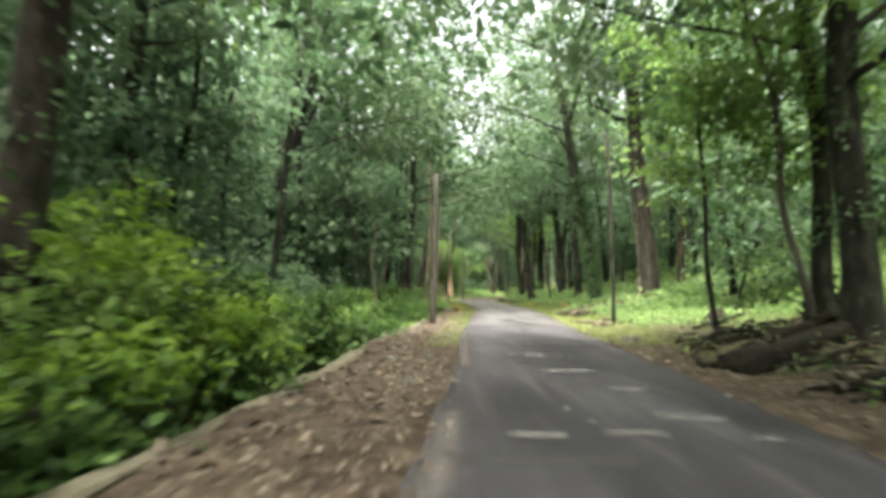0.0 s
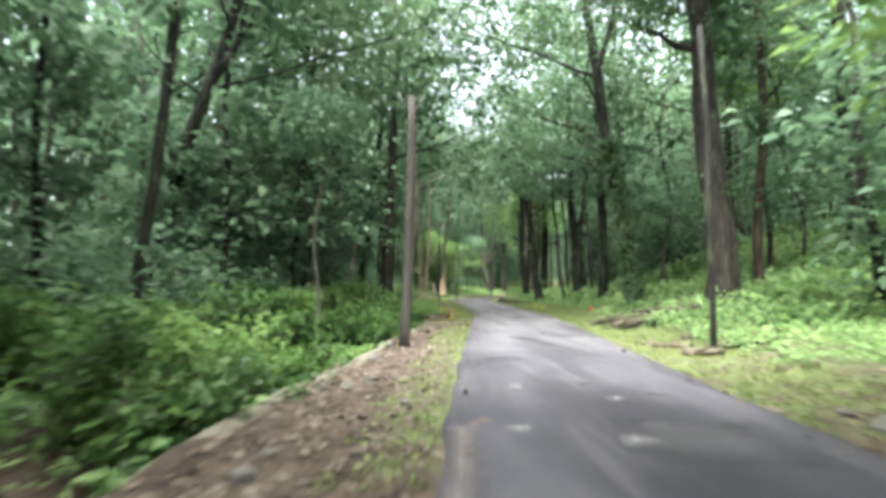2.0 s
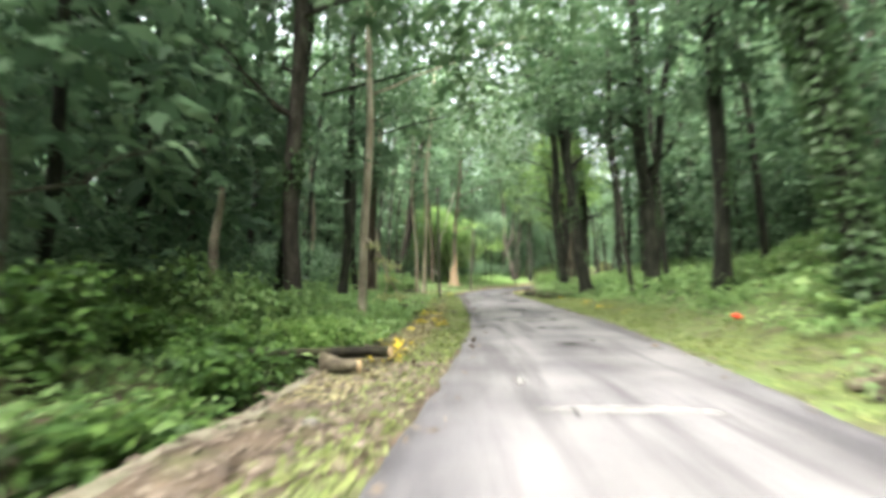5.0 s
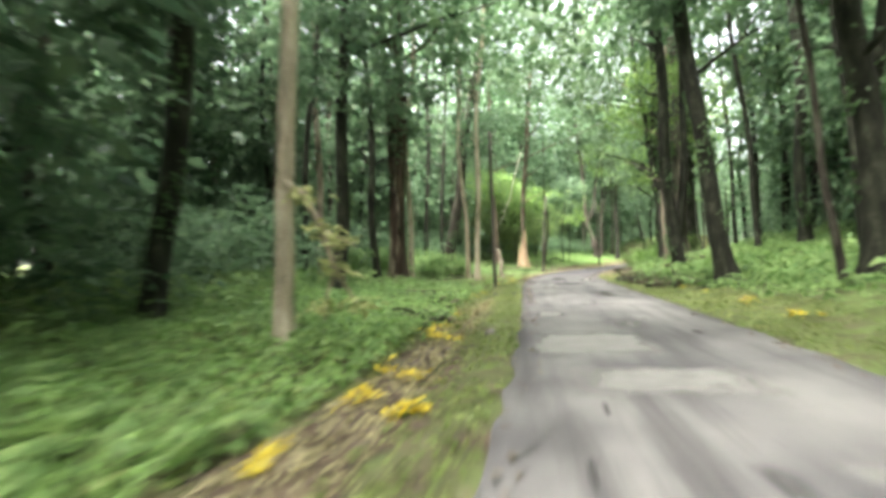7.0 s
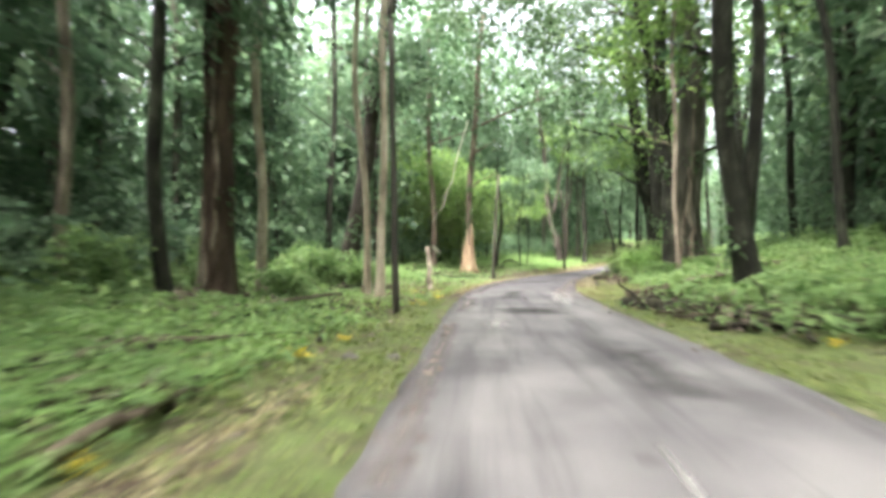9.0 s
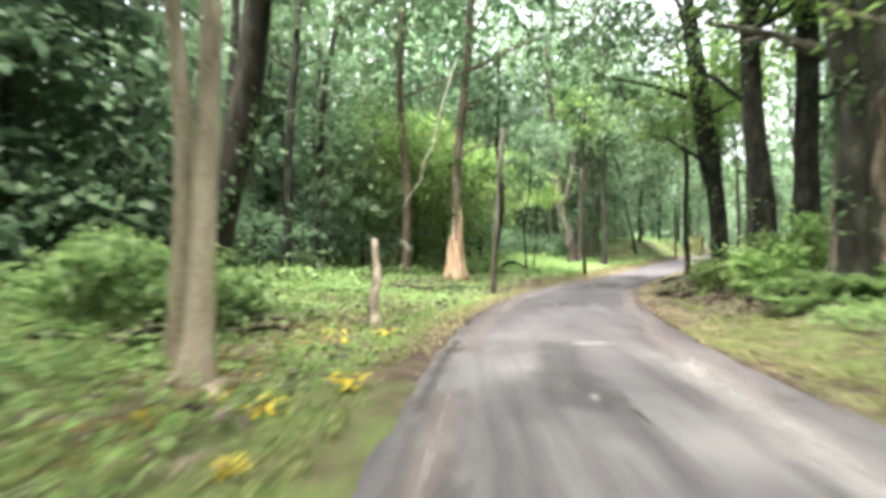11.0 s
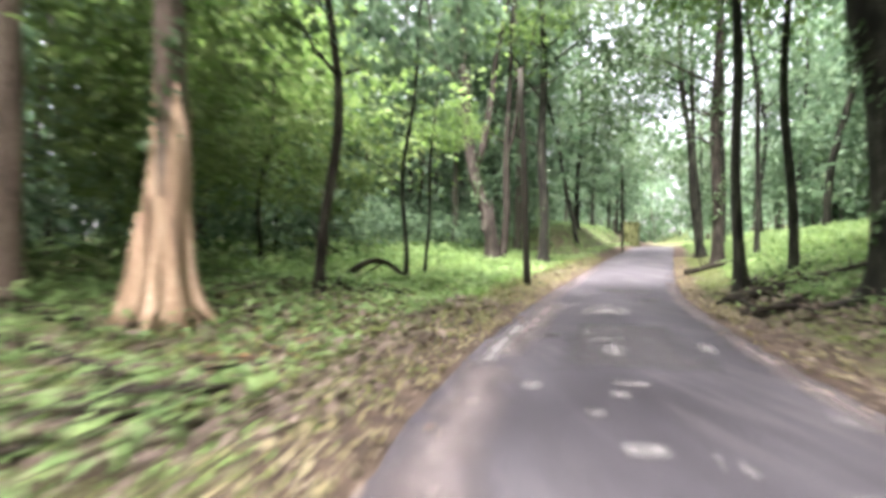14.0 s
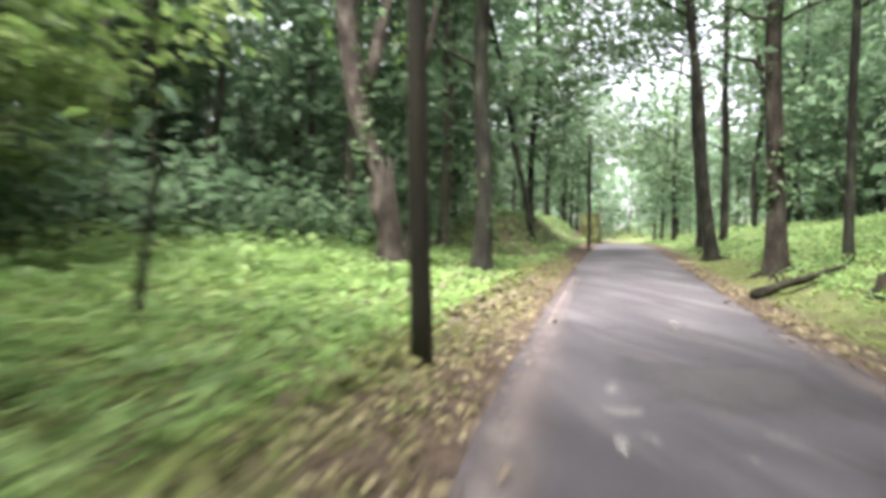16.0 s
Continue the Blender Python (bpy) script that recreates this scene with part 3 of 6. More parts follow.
PAINT_MARKS_C = ((83.05, 83.3, 0.18, 0.28), (88.2, 88.45, -0.25, -0.1), (87.6, 87.85, -0.03, 0.12), (92.2, 92.6, -0.12, 0.02), (98.55, 99.75, 0.22, 0.34),
    (96.85, 97.0, 0.2, 0.46), (94.4, 94.6, -0.67, -0.45), (94.15, 94.4, -0.08, 0.05), (95.4, 95.8, -0.88, -0.66), (90.6, 90.85, -1.03, -0.8))
for y0, y1, o0, o1 in PAINT_MARKS_A + PAINT_MARKS_B + PAINT_MARKS_C:
    road_patch("paint_remnant", y0, y1, o0, o1, PAINT_WORN, "worn whitish paint remnant", 0.03, 0.009)

DUST_PATCHES_A = ((62.5, 67.0, -1.95, -1.35, 0.02), (69.0, 74.5, -1.9, -1.2, 0), (74.0, 80.5, -1.95, -1.1, 0), (80.0, 86.0, -1.95, -1.0, 0), (86.0, 92.5, -1.95, -0.9, 0.02),
    (92.0, 98.5, -1.95, -1.1, 0), (98.0, 106.0, -1.95, -1.2, 0))
DUST_PATCHES_B = ((72.0, 80.0, 1.3, 1.95, 0), (80.0, 90.0, 1.35, 1.95, 0), (90.0, 99.0, 1.3, 1.95, 0), (1.0, 6.0, -1.95, -1.4, 0), (9.0, 15.0, -1.95, -1.5, 0),
    (52.0, 60.0, -1.95, -1.5, 0), (66.5, 72.5, 0.9, 1.9, 0))
for y0, y1, o0, o1, sk in DUST_PATCHES_A + DUST_PATCHES_B:
    road_patch("dust_patch", y0, y1, o0, o1, DUST, "brown dust washed over the asphalt", 0.12, 0.006, sk)
r = np.random.default_rng(17)
for k in range(30):
    y, o = r.uniform(1, 100), r.uniform(-1.6, 1.4)
    w, ln = r.uniform(0.1, 0.5), r.uniform(0.15, 0.9)
    road_patch("scuff" if k % 3 else "pale_scuff", y, y + ln, o, o + w, PATCH_DARK if k % 3 else PATCH_PALE, "small worn scuff in the asphalt", 0.05, 0.0085, r.uniform(-0.1, 0.1))

for k in range(44):
    y = r.uniform(3, 17) if k < 16 else r.uniform(76, 100)
    o, w, ln = r.uniform(-1.4, 1.3), r.uniform(0.12, 0.5), r.uniform(0.08, 0.4)
    road_patch("pale_scuff", y, y + ln, o, o + w, PATCH_PALE, "small pale worn scuff in the asphalt", 0.05, 0.0088, r.uniform(-0.15, 0.15))

# ---- kerb along the left bank ----
for k in range(26):
    y0, y1 = -2 + k * 1.5, -2 + k * 1.5 + 1.46
    bm = bmesh.new()
    rows = []
    for y in np.linspace(y0, y1, 4):
        j = int(np.searchsorted(line_y, y))
        o = -(half_width(y) + kerb_gap(y))
        ring = []
        for dx, dz in ((0.14, -0.3), (0.14, 0.0), (0.1, 0.03), (-0.08, 0.03), (-0.12, 0.0), (-0.2, -0.75)):
            p = C[j] + CN[j] * (o + dx + 0.06 * noise.noise((y * 1.3, dx * 4, 1)))
            ring.append(bm.verts.new((p[0], p[1], -0.06 + dz + 0.07 * noise.noise((y * 0.8, dx, 7)) - 0.02)))
        rows.append(ring)
    for a, b in zip(rows, rows[1:]):
        for q in range(6):
            bm.faces.new((a[q], a[(q + 1) % 6], b[(q + 1) % 6], b[q]))
    bm.faces.new(rows[0])
    bm.faces.new(rows[-1][::-1])
    if k == 0:
        kerb = tagged(new("kerb"), "low weathered concrete kerb edging the leaf-strewn verge", "kerb", kind="structure")
    part("kerb_stone", bm, CONCRETE, kerb)


# ---- trees ----
def crown_mesh(name, seed, rad, height, leaves, size, mat, clumps=60, gap=0.35):
    """A crown of small leaves in uneven clumps round the origin, which is its middle."""
    r = np.random.default_rng(seed)
    c = random_dirs(clumps, r) * (r.uniform(gap, 1, clumps) ** 0.6)[:, None] * [rad, rad, height / 2]
    c[:, :2] *= r.uniform(0.7, 1.25, (clumps, 1))
    who = r.integers(0, clumps, leaves)
    spread = r.uniform(0.3, 0.75, clumps)[who][:, None] * rad / 3.2
    base = c[who] + r.normal(size=(leaves, 3)) * spread * [1, 1, 0.45]
    out = base - c[who] + r.normal(size=(leaves, 3)) * 0.4
    out[:, 2] = out[:, 2] * 0.4 - 0.12
    way = unit(out)
    up = unit(np.array([0, 0, 1.0]) + r.normal(size=(leaves, 3)) * 0.45)
    ln = size * r.uniform(0.6, 1.3, leaves)
    v, f = leaf_arrays(base, way, up, ln, ln * r.uniform(0.38, 0.6, leaves), r.uniform(0.05, 0.4, leaves))
    return big_mesh(name, v, f, mat)


CROWNS = {
    "high": [crown_mesh("crown", 10 + k, 3.8, 6.8, 1150, 0.44, LEAF_CANOPY, 60) for k in range(4)],
    "light": [crown_mesh("crown", 20 + k, 3.0, 4.4, 1350, 0.33, LEAF_LIGHT, 46) for k in range(3)],
    "low": [crown_mesh("crown", 30 + k, 2.1, 4.4, 1300, 0.34, LEAF_DARK, 40) for k in range(4)],
    "wide": [crown_mesh("crown", 40 + k, 4.2, 8.0, 600, 0.55, LEAF_CANOPY, 54) for k in range(4)],
    "deep": [crown_mesh("crown", 50 + k, 2.7, 6.0, 720, 0.46, LEAF_DARK, 50) for k in range(4)],
    "olive": [crown_mesh("crown", 70 + k, 2.9, 4.4, 1150, 0.34, LEAF_OLIVE, 46) for k in range(3)],
    "pale": [crown_mesh("crown", 60 + k, 3.2, 5.5, 760, 0.43, LEAF_PALE, 46) for k in range(3)],
}


def bend(base, top, n, wob, seed):
    r = np.random.default_rng(seed)
    t = np.linspace(0, 1, n)[:, None]
    p = np.array(base) * (1 - t) + np.array(top) * t
    ph = r.uniform(0, 6.28, 4)
    p[:, 0] += wob * np.sin(t[:, 0] * 5 + ph[0]) * t[:, 0] ** 0.5
    p[:, 1] += wob * np.sin(t[:, 0] * 4 + ph[1]) * t[:, 0] ** 0.5
    p[:, 0] += 0.4 * wob * np.sin(t[:, 0] * 13 + ph[2]) * np.minimum(t[:, 0] * 6, 1)
    p[:, 1] += 0.4 * wob * np.sin(t[:, 0] * 11 + ph[3]) * np.minimum(t[:, 0] * 6, 1)
    return p


def tree_trunk(dia, height, lean=(0, 0), seed=0, seg=12, flare=0.6, wob=0.15, fork=None, taper=0.55, line=None, rings=16):
    """Trunk (with a fork, if any) from the origin upwards, sunk a little in the ground."""
    r = np.random.default_rng(seed)
    n = rings
    top = (lean[0], lean[1], height)
    p = bend((0, 0, -0.3), top, n, wob, seed)
    if line:
        p[:, 0] = np.interp(p[:, 2], [q[0] for q in line], [q[1] for q in line])
    z = p[:, 2]
    rad = dia / 2 * (1 - (1 - taper) * np.clip(z / height, 0, 1))
    # more rings near the foot
    zz = np.concatenate([[-0.3, -0.1, 0.1, 0.3, 0.55, 0.9], np.linspace(1.4, height, n)])
    q = np.stack([np.interp(zz, z, p[:, k]) for k in range(3)], 1)
    rr = np.interp(zz, z, rad)
    lob = flare * np.exp(-np.maximum(zz, 0) / 0.42)
    bits = [tube_arrays(q, rr, seg, 0.05, lob, seed)]
    if fork:
        fz, dx, dy = fork
        s = np.array([np.interp(fz, z, p[:, k]) for k in range(3)])
        fr = float(np.interp(fz, z, rad)) * 0.72
        h = (height - fz) * 0.8
        b = bend(s - [0, 0, 0.2], s + [dx, dy, h], 9, wob * 0.7, seed + 5)
        b[1:4, :2] += np.array([dx, dy]) * 0.06
        bits.append(tube_arrays(b, fr * np.linspace(1, 0.45, 9), 9, 0.05, None, seed + 6))
    return join_arrays(bits), p, rad


def tree_limbs(p, rad, seed, count, reach, start=0.35):
    r = np.random.default_rng(seed + 100)
    bits, ends = [], []
    for k in range(count):
        t = r.uniform(start, 0.95)
        i = int(t * (len(p) - 1))
        a = r.uniform(0, 6.283)
        ln = reach * r.uniform(0.5, 1.1)
        d = np.array([np.cos(a), np.sin(a), r.uniform(0.25, 0.8)])
        b = bend(p[i], p[i] + d * ln, 7, 0.18, seed + k)
        b[:, 2] += np.linspace(0, 1, 7) ** 2 * ln * 0.12
        pair = [tube_arrays(b, max(rad[i] * 0.38, 0.02) * np.linspace(1, 0.25, 7), 5, 0.05, None, seed + k)]
        tips = [b[-1], b[4]]
        if ln > 1.6:
            j = 4
            a2 = a + r.choice([-1, 1]) * r.uniform(0.5, 1.1)
            d2 = np.array([np.cos(a2), np.sin(a2), r.uniform(0.1, 0.9)])
            c = bend(b[j], b[j] + d2 * ln * 0.5, 5, 0.08, seed + k + 50)
            pair.append(tube_arrays(c, max(rad[i] * 0.2, 0.013) * np.linspace(1, 0.3, 5), 5, 0.05, None, seed + k))
            tips.append(c[-1])
        ends.append(tips)
        bits.append(join_arrays(pair))
    return bits, ends


def leaves_on(points, r, per, spread, size, mat, name):
    """Leaf sprays round given points."""
    pts = np.repeat(np.asarray(points, float), per, 0)
    n = len(pts)
    base = pts + r.normal(size=(n, 3)) * spread * np.array([1, 1, 0.55])
    way = unit(r.normal(size=(n, 3)) * [1, 1, 0.35] + [0, 0, -0.1])
    up = unit(np.array([0, 0, 1.0]) + r.normal(size=(n, 3)) * 0.4)
    ln = size * r.uniform(0.6, 1.3, n)
    v, f = leaf_arrays(base, way, up, ln, ln * r.uniform(0.38, 0.58, n), r.uniform(0.05, 0.4, n))
    return big_mesh(name, v, f, mat)


def ivy_mesh(p, rad, z0, z1, count, seed, size=0.16):
    r = np.random.default_rng(seed)
    z = r.uniform(z0, z1, count)
    a = r.uniform(0, 6.283, count)
    if count < 600:
        who = r.integers(0, 9, count)
        z = np.clip(r.uniform(z0, z1, 9)[who] + r.normal(0, 0.28, count), z0, z1)
        a = r.uniform(0, 6.283, 9)[who] + r.normal(0, 0.4, count)
    c = np.stack([np.interp(z, p[:, 2], p[:, k]) for k in range(2)], 1)
    q = np.interp(z, p[:, 2], rad) * r.uniform(0.95, 1.45 if count < 600 else 1.75, count)
    out = np.stack([np.cos(a), np.sin(a), np.zeros(count)], 1)
    base = np.concatenate([c, z[:, None]], 1) + out * q[:, None]
    way = unit(out * 0.7 + r.normal(size=(count, 3)) * 0.5 + [0, 0, -0.5])
    up = unit(out + r.normal(size=(count, 3)) * 0.3)
    ln = size * r.uniform(0.6, 1.4, count)
    v, f = leaf_arrays(base, way, up, ln, ln * 0.7, 0.1)
    return big_mesh("ivy", v, f, LEAF_IVY)


def crown_on(parent, where, kind, seed, size):
    """A crown hung on a tree at a place relative to its foot; size scales it."""
    m = CROWNS[kind][seed % len(CROWNS[kind])]
    ob = child("crown", m, parent)
    ob.location = where
    ob.rotation_euler = (0, 0, (seed * 2.399) % 6.283)
    ob.scale = size if isinstance(size, tuple) else (size,) * 3
    return ob


def tree(x, y, dia, height, bark, label, lean=(0, 0), fork=None, limbs=6, reach=2.4, crowns=(), seed=None, flare=0.6, ivy=None, wob=0.2, start=0.33, taper=0.55, group="", over=None, roots=0, line=None, sprays=16, rings=16):
    """One tree: trunk, branches, crowns (height, kind, size) and, where given, ivy (from, to, count)."""
    seed = int(x * 37 + y * 11) % 9973 if seed is None else seed
    over = (dia >= 0.3 and not group if over is None else over) and not 60 < y < 78
    root = tagged(new("tree"), label, "tree", group)
    root.location = (x, y, gz(x, y))
    (v, f), p, rad = tree_trunk(dia, height, lean, seed, 14 if dia > 0.3 else 9, flare, wob, fork, taper, line, rings)
    child("trunk", mesh_from("trunk", v.tolist(), f, bark, True), root)
    ends = []
    if limbs:
        bits, ends = tree_limbs(p, rad, seed, limbs, reach, start)
        mat = LEAF_LIGHT if any(c[1] == "light" for c in crowns) else LEAF_DARK if seed % 2 else LEAF_CANOPY
        for (v, f), tips in zip(bits, ends):
            limb = child("branch", mesh_from("branch", v.tolist(), f, bark, True), root)
            if sprays and not group:
                child("leaves", leaves_on(np.array(tips) - [0, 0, 0.15], np.random.default_rng(seed + len(tips)), sprays, 0.55, 0.3, mat, "leaves"), limb)
        if sprays and group:
            child("branch_leaves", leaves_on(np.array([q for tips in ends for q in tips]) - [0, 0, 0.15], np.random.default_rng(seed + 7), sprays, 0.55, 0.3, mat, "branch_leaves"), root)
    if ivy is None and dia >= 0.45 and not group:
        ivy = (1.0, 8.0, 240)
    if ivy:
        child("ivy", ivy_mesh(p, rad, *ivy, seed), root, "climbing leaves on the trunk")
    r = np.random.default_rng(seed)
    for k in range(5 if dia >= 0.3 and not group and -2 < y < 112 else 0):
        a = k * 1.257 + r.uniform(-0.4, 0.4)
        reach_out = dia * r.uniform(1.6, 3.6)
        t = np.linspace(0.3, 1, 7)
        ang = a + r.uniform(-0.5, 0.5) * t
        q = np.stack([np.cos(ang) * reach_out * t, np.sin(ang) * reach_out * t], 1)
        zz = ground_z(q[:, 0] + x, q[:, 1] + y) - root.location[2] + dia * 0.3 * (1 - t) ** 1.5 - 0.02
        v, f = tube_arrays(np.column_stack([q, zz]), dia * np.linspace(0.16, 0.035, 7), 6, 0.12, None, seed + k)
        child("surface_root", mesh_from("surface_root", v.tolist(), f, bark, True), root)
    for k in range(roots):
        zz = np.linspace(-0.15, r.uniform(3.5, 9.0), 14)
        a = r.uniform(0, 6.283) + np.cumsum(r.normal(0, 0.16, 14)) + r.uniform(-0.05, 0.05) * zz
        q = np.interp(zz, p[:, 2], rad) * (1.04 + flare * 0.75 * np.exp(-np.maximum(zz, 0) / 0.42))
        pts = np.stack([np.interp(zz, p[:, 2], p[:, 0]) + np.cos(a) * q, np.interp(zz, p[:, 2], p[:, 1]) + np.sin(a) * q, zz], 1)
        v, f = tube_arrays(pts, r.uniform(0.035, 0.1) * np.linspace(1.2, 0.6, 14), 7, 0.12, None, seed + k)
        child("climbing_root", mesh_from("climbing_root", v.tolist(), f, BARK_PALE if k % 3 == 0 else bark, True), root)
    for h, kind, size, *off in crowns:
        cx, cy = (float(np.interp(h, p[:, 2], p[:, k])) for k in range(2))
        dx, dy = off if off else (r.uniform(-0.6, 0.6), r.uniform(-0.6, 0.6))
        crown_on(root, (cx + dx, cy + dy, h), kind, seed + int(h * 7), size)
    if over:
        (d,), (at,) = to_road([x], [y])
        j = int(np.clip(np.searchsorted(line_y, at), 0, len(C) - 1))
        o = -np.sign(d) * CN[j] * np.clip(abs(d) - r.uniform(-0.4, 2.6), 2.2, 6.0)
        h = height * r.uniform(0.58, 0.76)
        kind = "pale" if d > 0 or seed % 3 == 0 else "wide"
        crown_on(root, (lean[0] * 0.6 + o[0], lean[1] * 0.6 + o[1] + r.uniform(-1, 1), h), kind, seed + 3, r.uniform(0.75, 1.0) * (0.9 if y > 36 else 1.0))
        way = np.array([lean[0] * 0.5, lean[1] * 0.5, h * 0.82])
        b = bend(way, np.array([lean[0] * 0.6 + o[0] * 1.3, lean[1] * 0.6 + o[1] * 1.3, h + 0.4]), 8, 0.2, seed + 9)
        v, f = tube_arrays(b, dia * 0.16 * np.linspace(1, 0.2, 8), 6, 0.05, None, seed)
        child("branch", mesh_from("branch", v.tolist(), f, bark, True), root)
    return root


HI = lambda h, s=1.0: (h, "high", s)
LT = lambda h, s=1.0: (h, "light", s)
LO = lambda h, s=1.0: (h, "low", s)
WD = lambda h, s=1.0: (h, "wide", s)
DP = lambda h, s=1.0: (h, "deep", s)
PL = lambda h, s=1.0: (h, "pale", s)
DARK_T = "tall dark-barked forest tree with high green crown"
BIG = "massive dark tree trunk with flared root base"

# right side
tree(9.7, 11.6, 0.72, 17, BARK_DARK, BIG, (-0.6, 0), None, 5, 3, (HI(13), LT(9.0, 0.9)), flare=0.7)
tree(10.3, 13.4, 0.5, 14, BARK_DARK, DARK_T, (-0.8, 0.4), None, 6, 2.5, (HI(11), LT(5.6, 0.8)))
tree(9.6, 13.0, 0.2, 9, BARK_GREY, "thin grey leaning tree beside larger trunk", (-1.4, 0.3), None, 4, 1.6, (LT(6.6, 0.7),))
tree(8.4, 15.2, 0.14, 9, BARK_DARK, "slim dark sapling with light green leaves", (-0.3, 0.6), None, 7, 1.6, (LT(5.3, 0.75), LT(7.5, 0.8)))
tree(12.36, 30.1, 1.0, 21, BARK_BROWN, "massive brown tree trunk with flared root base", (-1.2, 0.4), None, 7, 3.5, (HI(16, 1.2), HI(12.5, 0.9)), ivy=(0.6, 6.5, 380), flare=0.75, start=0.5, roots=5)
tree(11.37, 35.9, 0.6, 18, BARK_DARK, "dark leaning tree wrapped in climbing ivy", (-3.2, 0.2), (11.4, 1.6, 0.5), 6, 2.6, (HI(15.5),), ivy=(0.0, 8.0, 3600), wob=0.1)
tree(12.1, 43.4, 0.55, 16, BARK_DARK, DARK_T, (-0.6, 0), None, 6, 2.6, (HI(13), LO(8.0)))
tree(11.5, 50.4, 0.2, 11, BARK_BROWN, "thin brown sapling leaning over undergrowth", (-1.1, 0), None, 4, 1.6, (LO(9),))
tree(12.65, 51.1, 0.7, 16, BARK_DARK, "dark forked tree with two rising stems", (-0.7, 0), (4.2, 1.7, 0.3), 5, 2.6, (HI(13.5, 1.1),))
tree(11.1, 56.4, 0.62, 18, BARK_DARK, "dark leaning tree with flared mossy foot", (-2.6, 0.2), None, 6, 2.6, (HI(14.5), LO(10.2, 0.7)), flare=0.9)
tree(11.05, 62.3, 0.55, 17, BARK_DARK, "dark twin-stemmed tree with small ivy patches", (-1.5, 0), (1.2, 0.9, 0.5), 5, 2.6, (HI(14), (12.6, "pale", 0.85, -3.4, 1.0)), ivy=(0.8, 6, 260))
tree(16.6, 63.4, 0.55, 16, BARK_DARK, DARK_T, (-0.5, 0), None, 5, 2.6, (HI(13.5),))
tree(19.8, 73.3, 0.4, 16, BARK_DARK, DARK_T, (0.2, 0), None, 5, 2.6, (HI(13),))
tree(20.9, 75.4, 0.35, 15, BARK_DARK, DARK_T, (-0.2, 0), None, 5, 2.4, (LT(12),))
tree(13.0, 73.6, 0.6, 18, BARK_DARK, "dark tree with many arching bare branches", (-0.8, 0), (3.5, -1.5, 0.4), 9, 3.4, (HI(15), LT(9.5, 0.8), (12.5, "pale", 0.85, -4.6, 0.5)), start=0.3)
tree(14.1, 75.0, 1.25, 20, BARK_GREY, "huge grey buttressed trunk wrapped in strangler roots", (0.1, 0), None, 6, 3.4, (HI(16, 1.2),), ivy=(0.8, 5, 300), flare=0.9, roots=14)
tree(12.6, 71.8, 0.22, 13, BARK_PALE, "thin pale stem rising beside buttressed trunk", (0.1, 0), None, 4, 1.8, (LT(11, 0.7),))
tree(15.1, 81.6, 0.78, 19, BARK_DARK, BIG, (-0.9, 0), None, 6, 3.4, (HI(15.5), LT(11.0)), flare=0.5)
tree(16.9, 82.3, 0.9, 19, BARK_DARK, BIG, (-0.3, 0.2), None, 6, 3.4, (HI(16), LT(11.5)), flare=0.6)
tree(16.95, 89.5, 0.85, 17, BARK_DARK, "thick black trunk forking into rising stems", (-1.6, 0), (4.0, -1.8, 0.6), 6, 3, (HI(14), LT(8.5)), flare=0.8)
tree(18.4, 89.8, 0.35, 15, BARK_GREY, "slim grey trunk beside thick black tree", (0.3, 0), None, 5, 2.4, (LT(12),))
tree(17.35, 94.6, 0.31, 14, BARK_DARK, "slim dark tree with spreading foot", (-0.7, 0), None, 7, 2.6, (LT(9.8), HI(12)), flare=1.1)
tree(19.7, 95.7, 0.28, 14, BARK_DARK, DARK_T, (-0.4, 0), None, 5, 2.2, (LT(11),))
tree(24.0, 103.4, 0.24, 12, BARK_DARK, DARK_T, (-0.3, 0), None, 5, 2.2, (HI(11.5),))
tree(26.2, 111.4, 0.44, 17, BARK_DARK, "dark leaning tree with flared mossy foot", (-1.7, 0), None, 5, 2.5, (HI(14),), flare=1.1)
tree(22.9, 104.5, 0.5, 17, BARK_BROWN, DARK_T, (-0.2, 0), None, 5, 2.5, (HI(14),))
tree(28.0, 114.6, 0.4, 16, BARK_DARK, DARK_T, (-0.6, 0), None, 5, 2.5, (HI(13),))
tree(31.0, 117.0, 0.4, 15, BARK_DARK, DARK_T, (0.2, 0), None, 5, 2.5, (HI(12.5),))
tree(17.5, 39.3, 0.45, 16, BARK_DARK, DARK_T, (0.2, 0), None, 5, 2.5, (HI(13),))
tree(17.2, 35.2, 0.25, 14, BARK_BROWN, DARK_T, (-0.2, 0), None, 5, 2.0, (LT(10),))
tree(15.4, 33.0, 0.4, 17, BARK_RED, "tall reddish-brown slender forest tree", (0.1, 0), None, 4, 2.0, (HI(14),))
tree(20.6, 34.5, 0.4, 16, BARK_DARK, DARK_T, (-0.8, 0), None, 4, 2.0, (HI(13.5),))
# left side
tree(-4.3, 6.8, 0.6, 16, BARK_BROWN, "thick brown trunk rising behind roadside bushes", (0.4, 0), None, 5, 3, (HI(12), LO(8)))
for x, y, h in ((-7.6, 11.0, 13), (-8.2, 17.5, 13), (-7.4, 22.0, 11), (-6.4, 15.6, 10), (-9.4, 14.0, 14)):
    tree(x, y, 0.24, h, BARK_DARK, "dark leafy tree standing behind roadside bushes", (0.5, 0.2), None, 6, 2.2, (LO(h * 0.38, 0.9), LO(h * 0.72, 1.15)), over=False)
tree(-9.2, 30.9, 0.55, 18, BARK_DARK, "dark leaning tree forking high above bushes", (4.4, 0.4), (9.0, 3.2, 0.2), 6, 2.6, (HI(16), LO(5)))
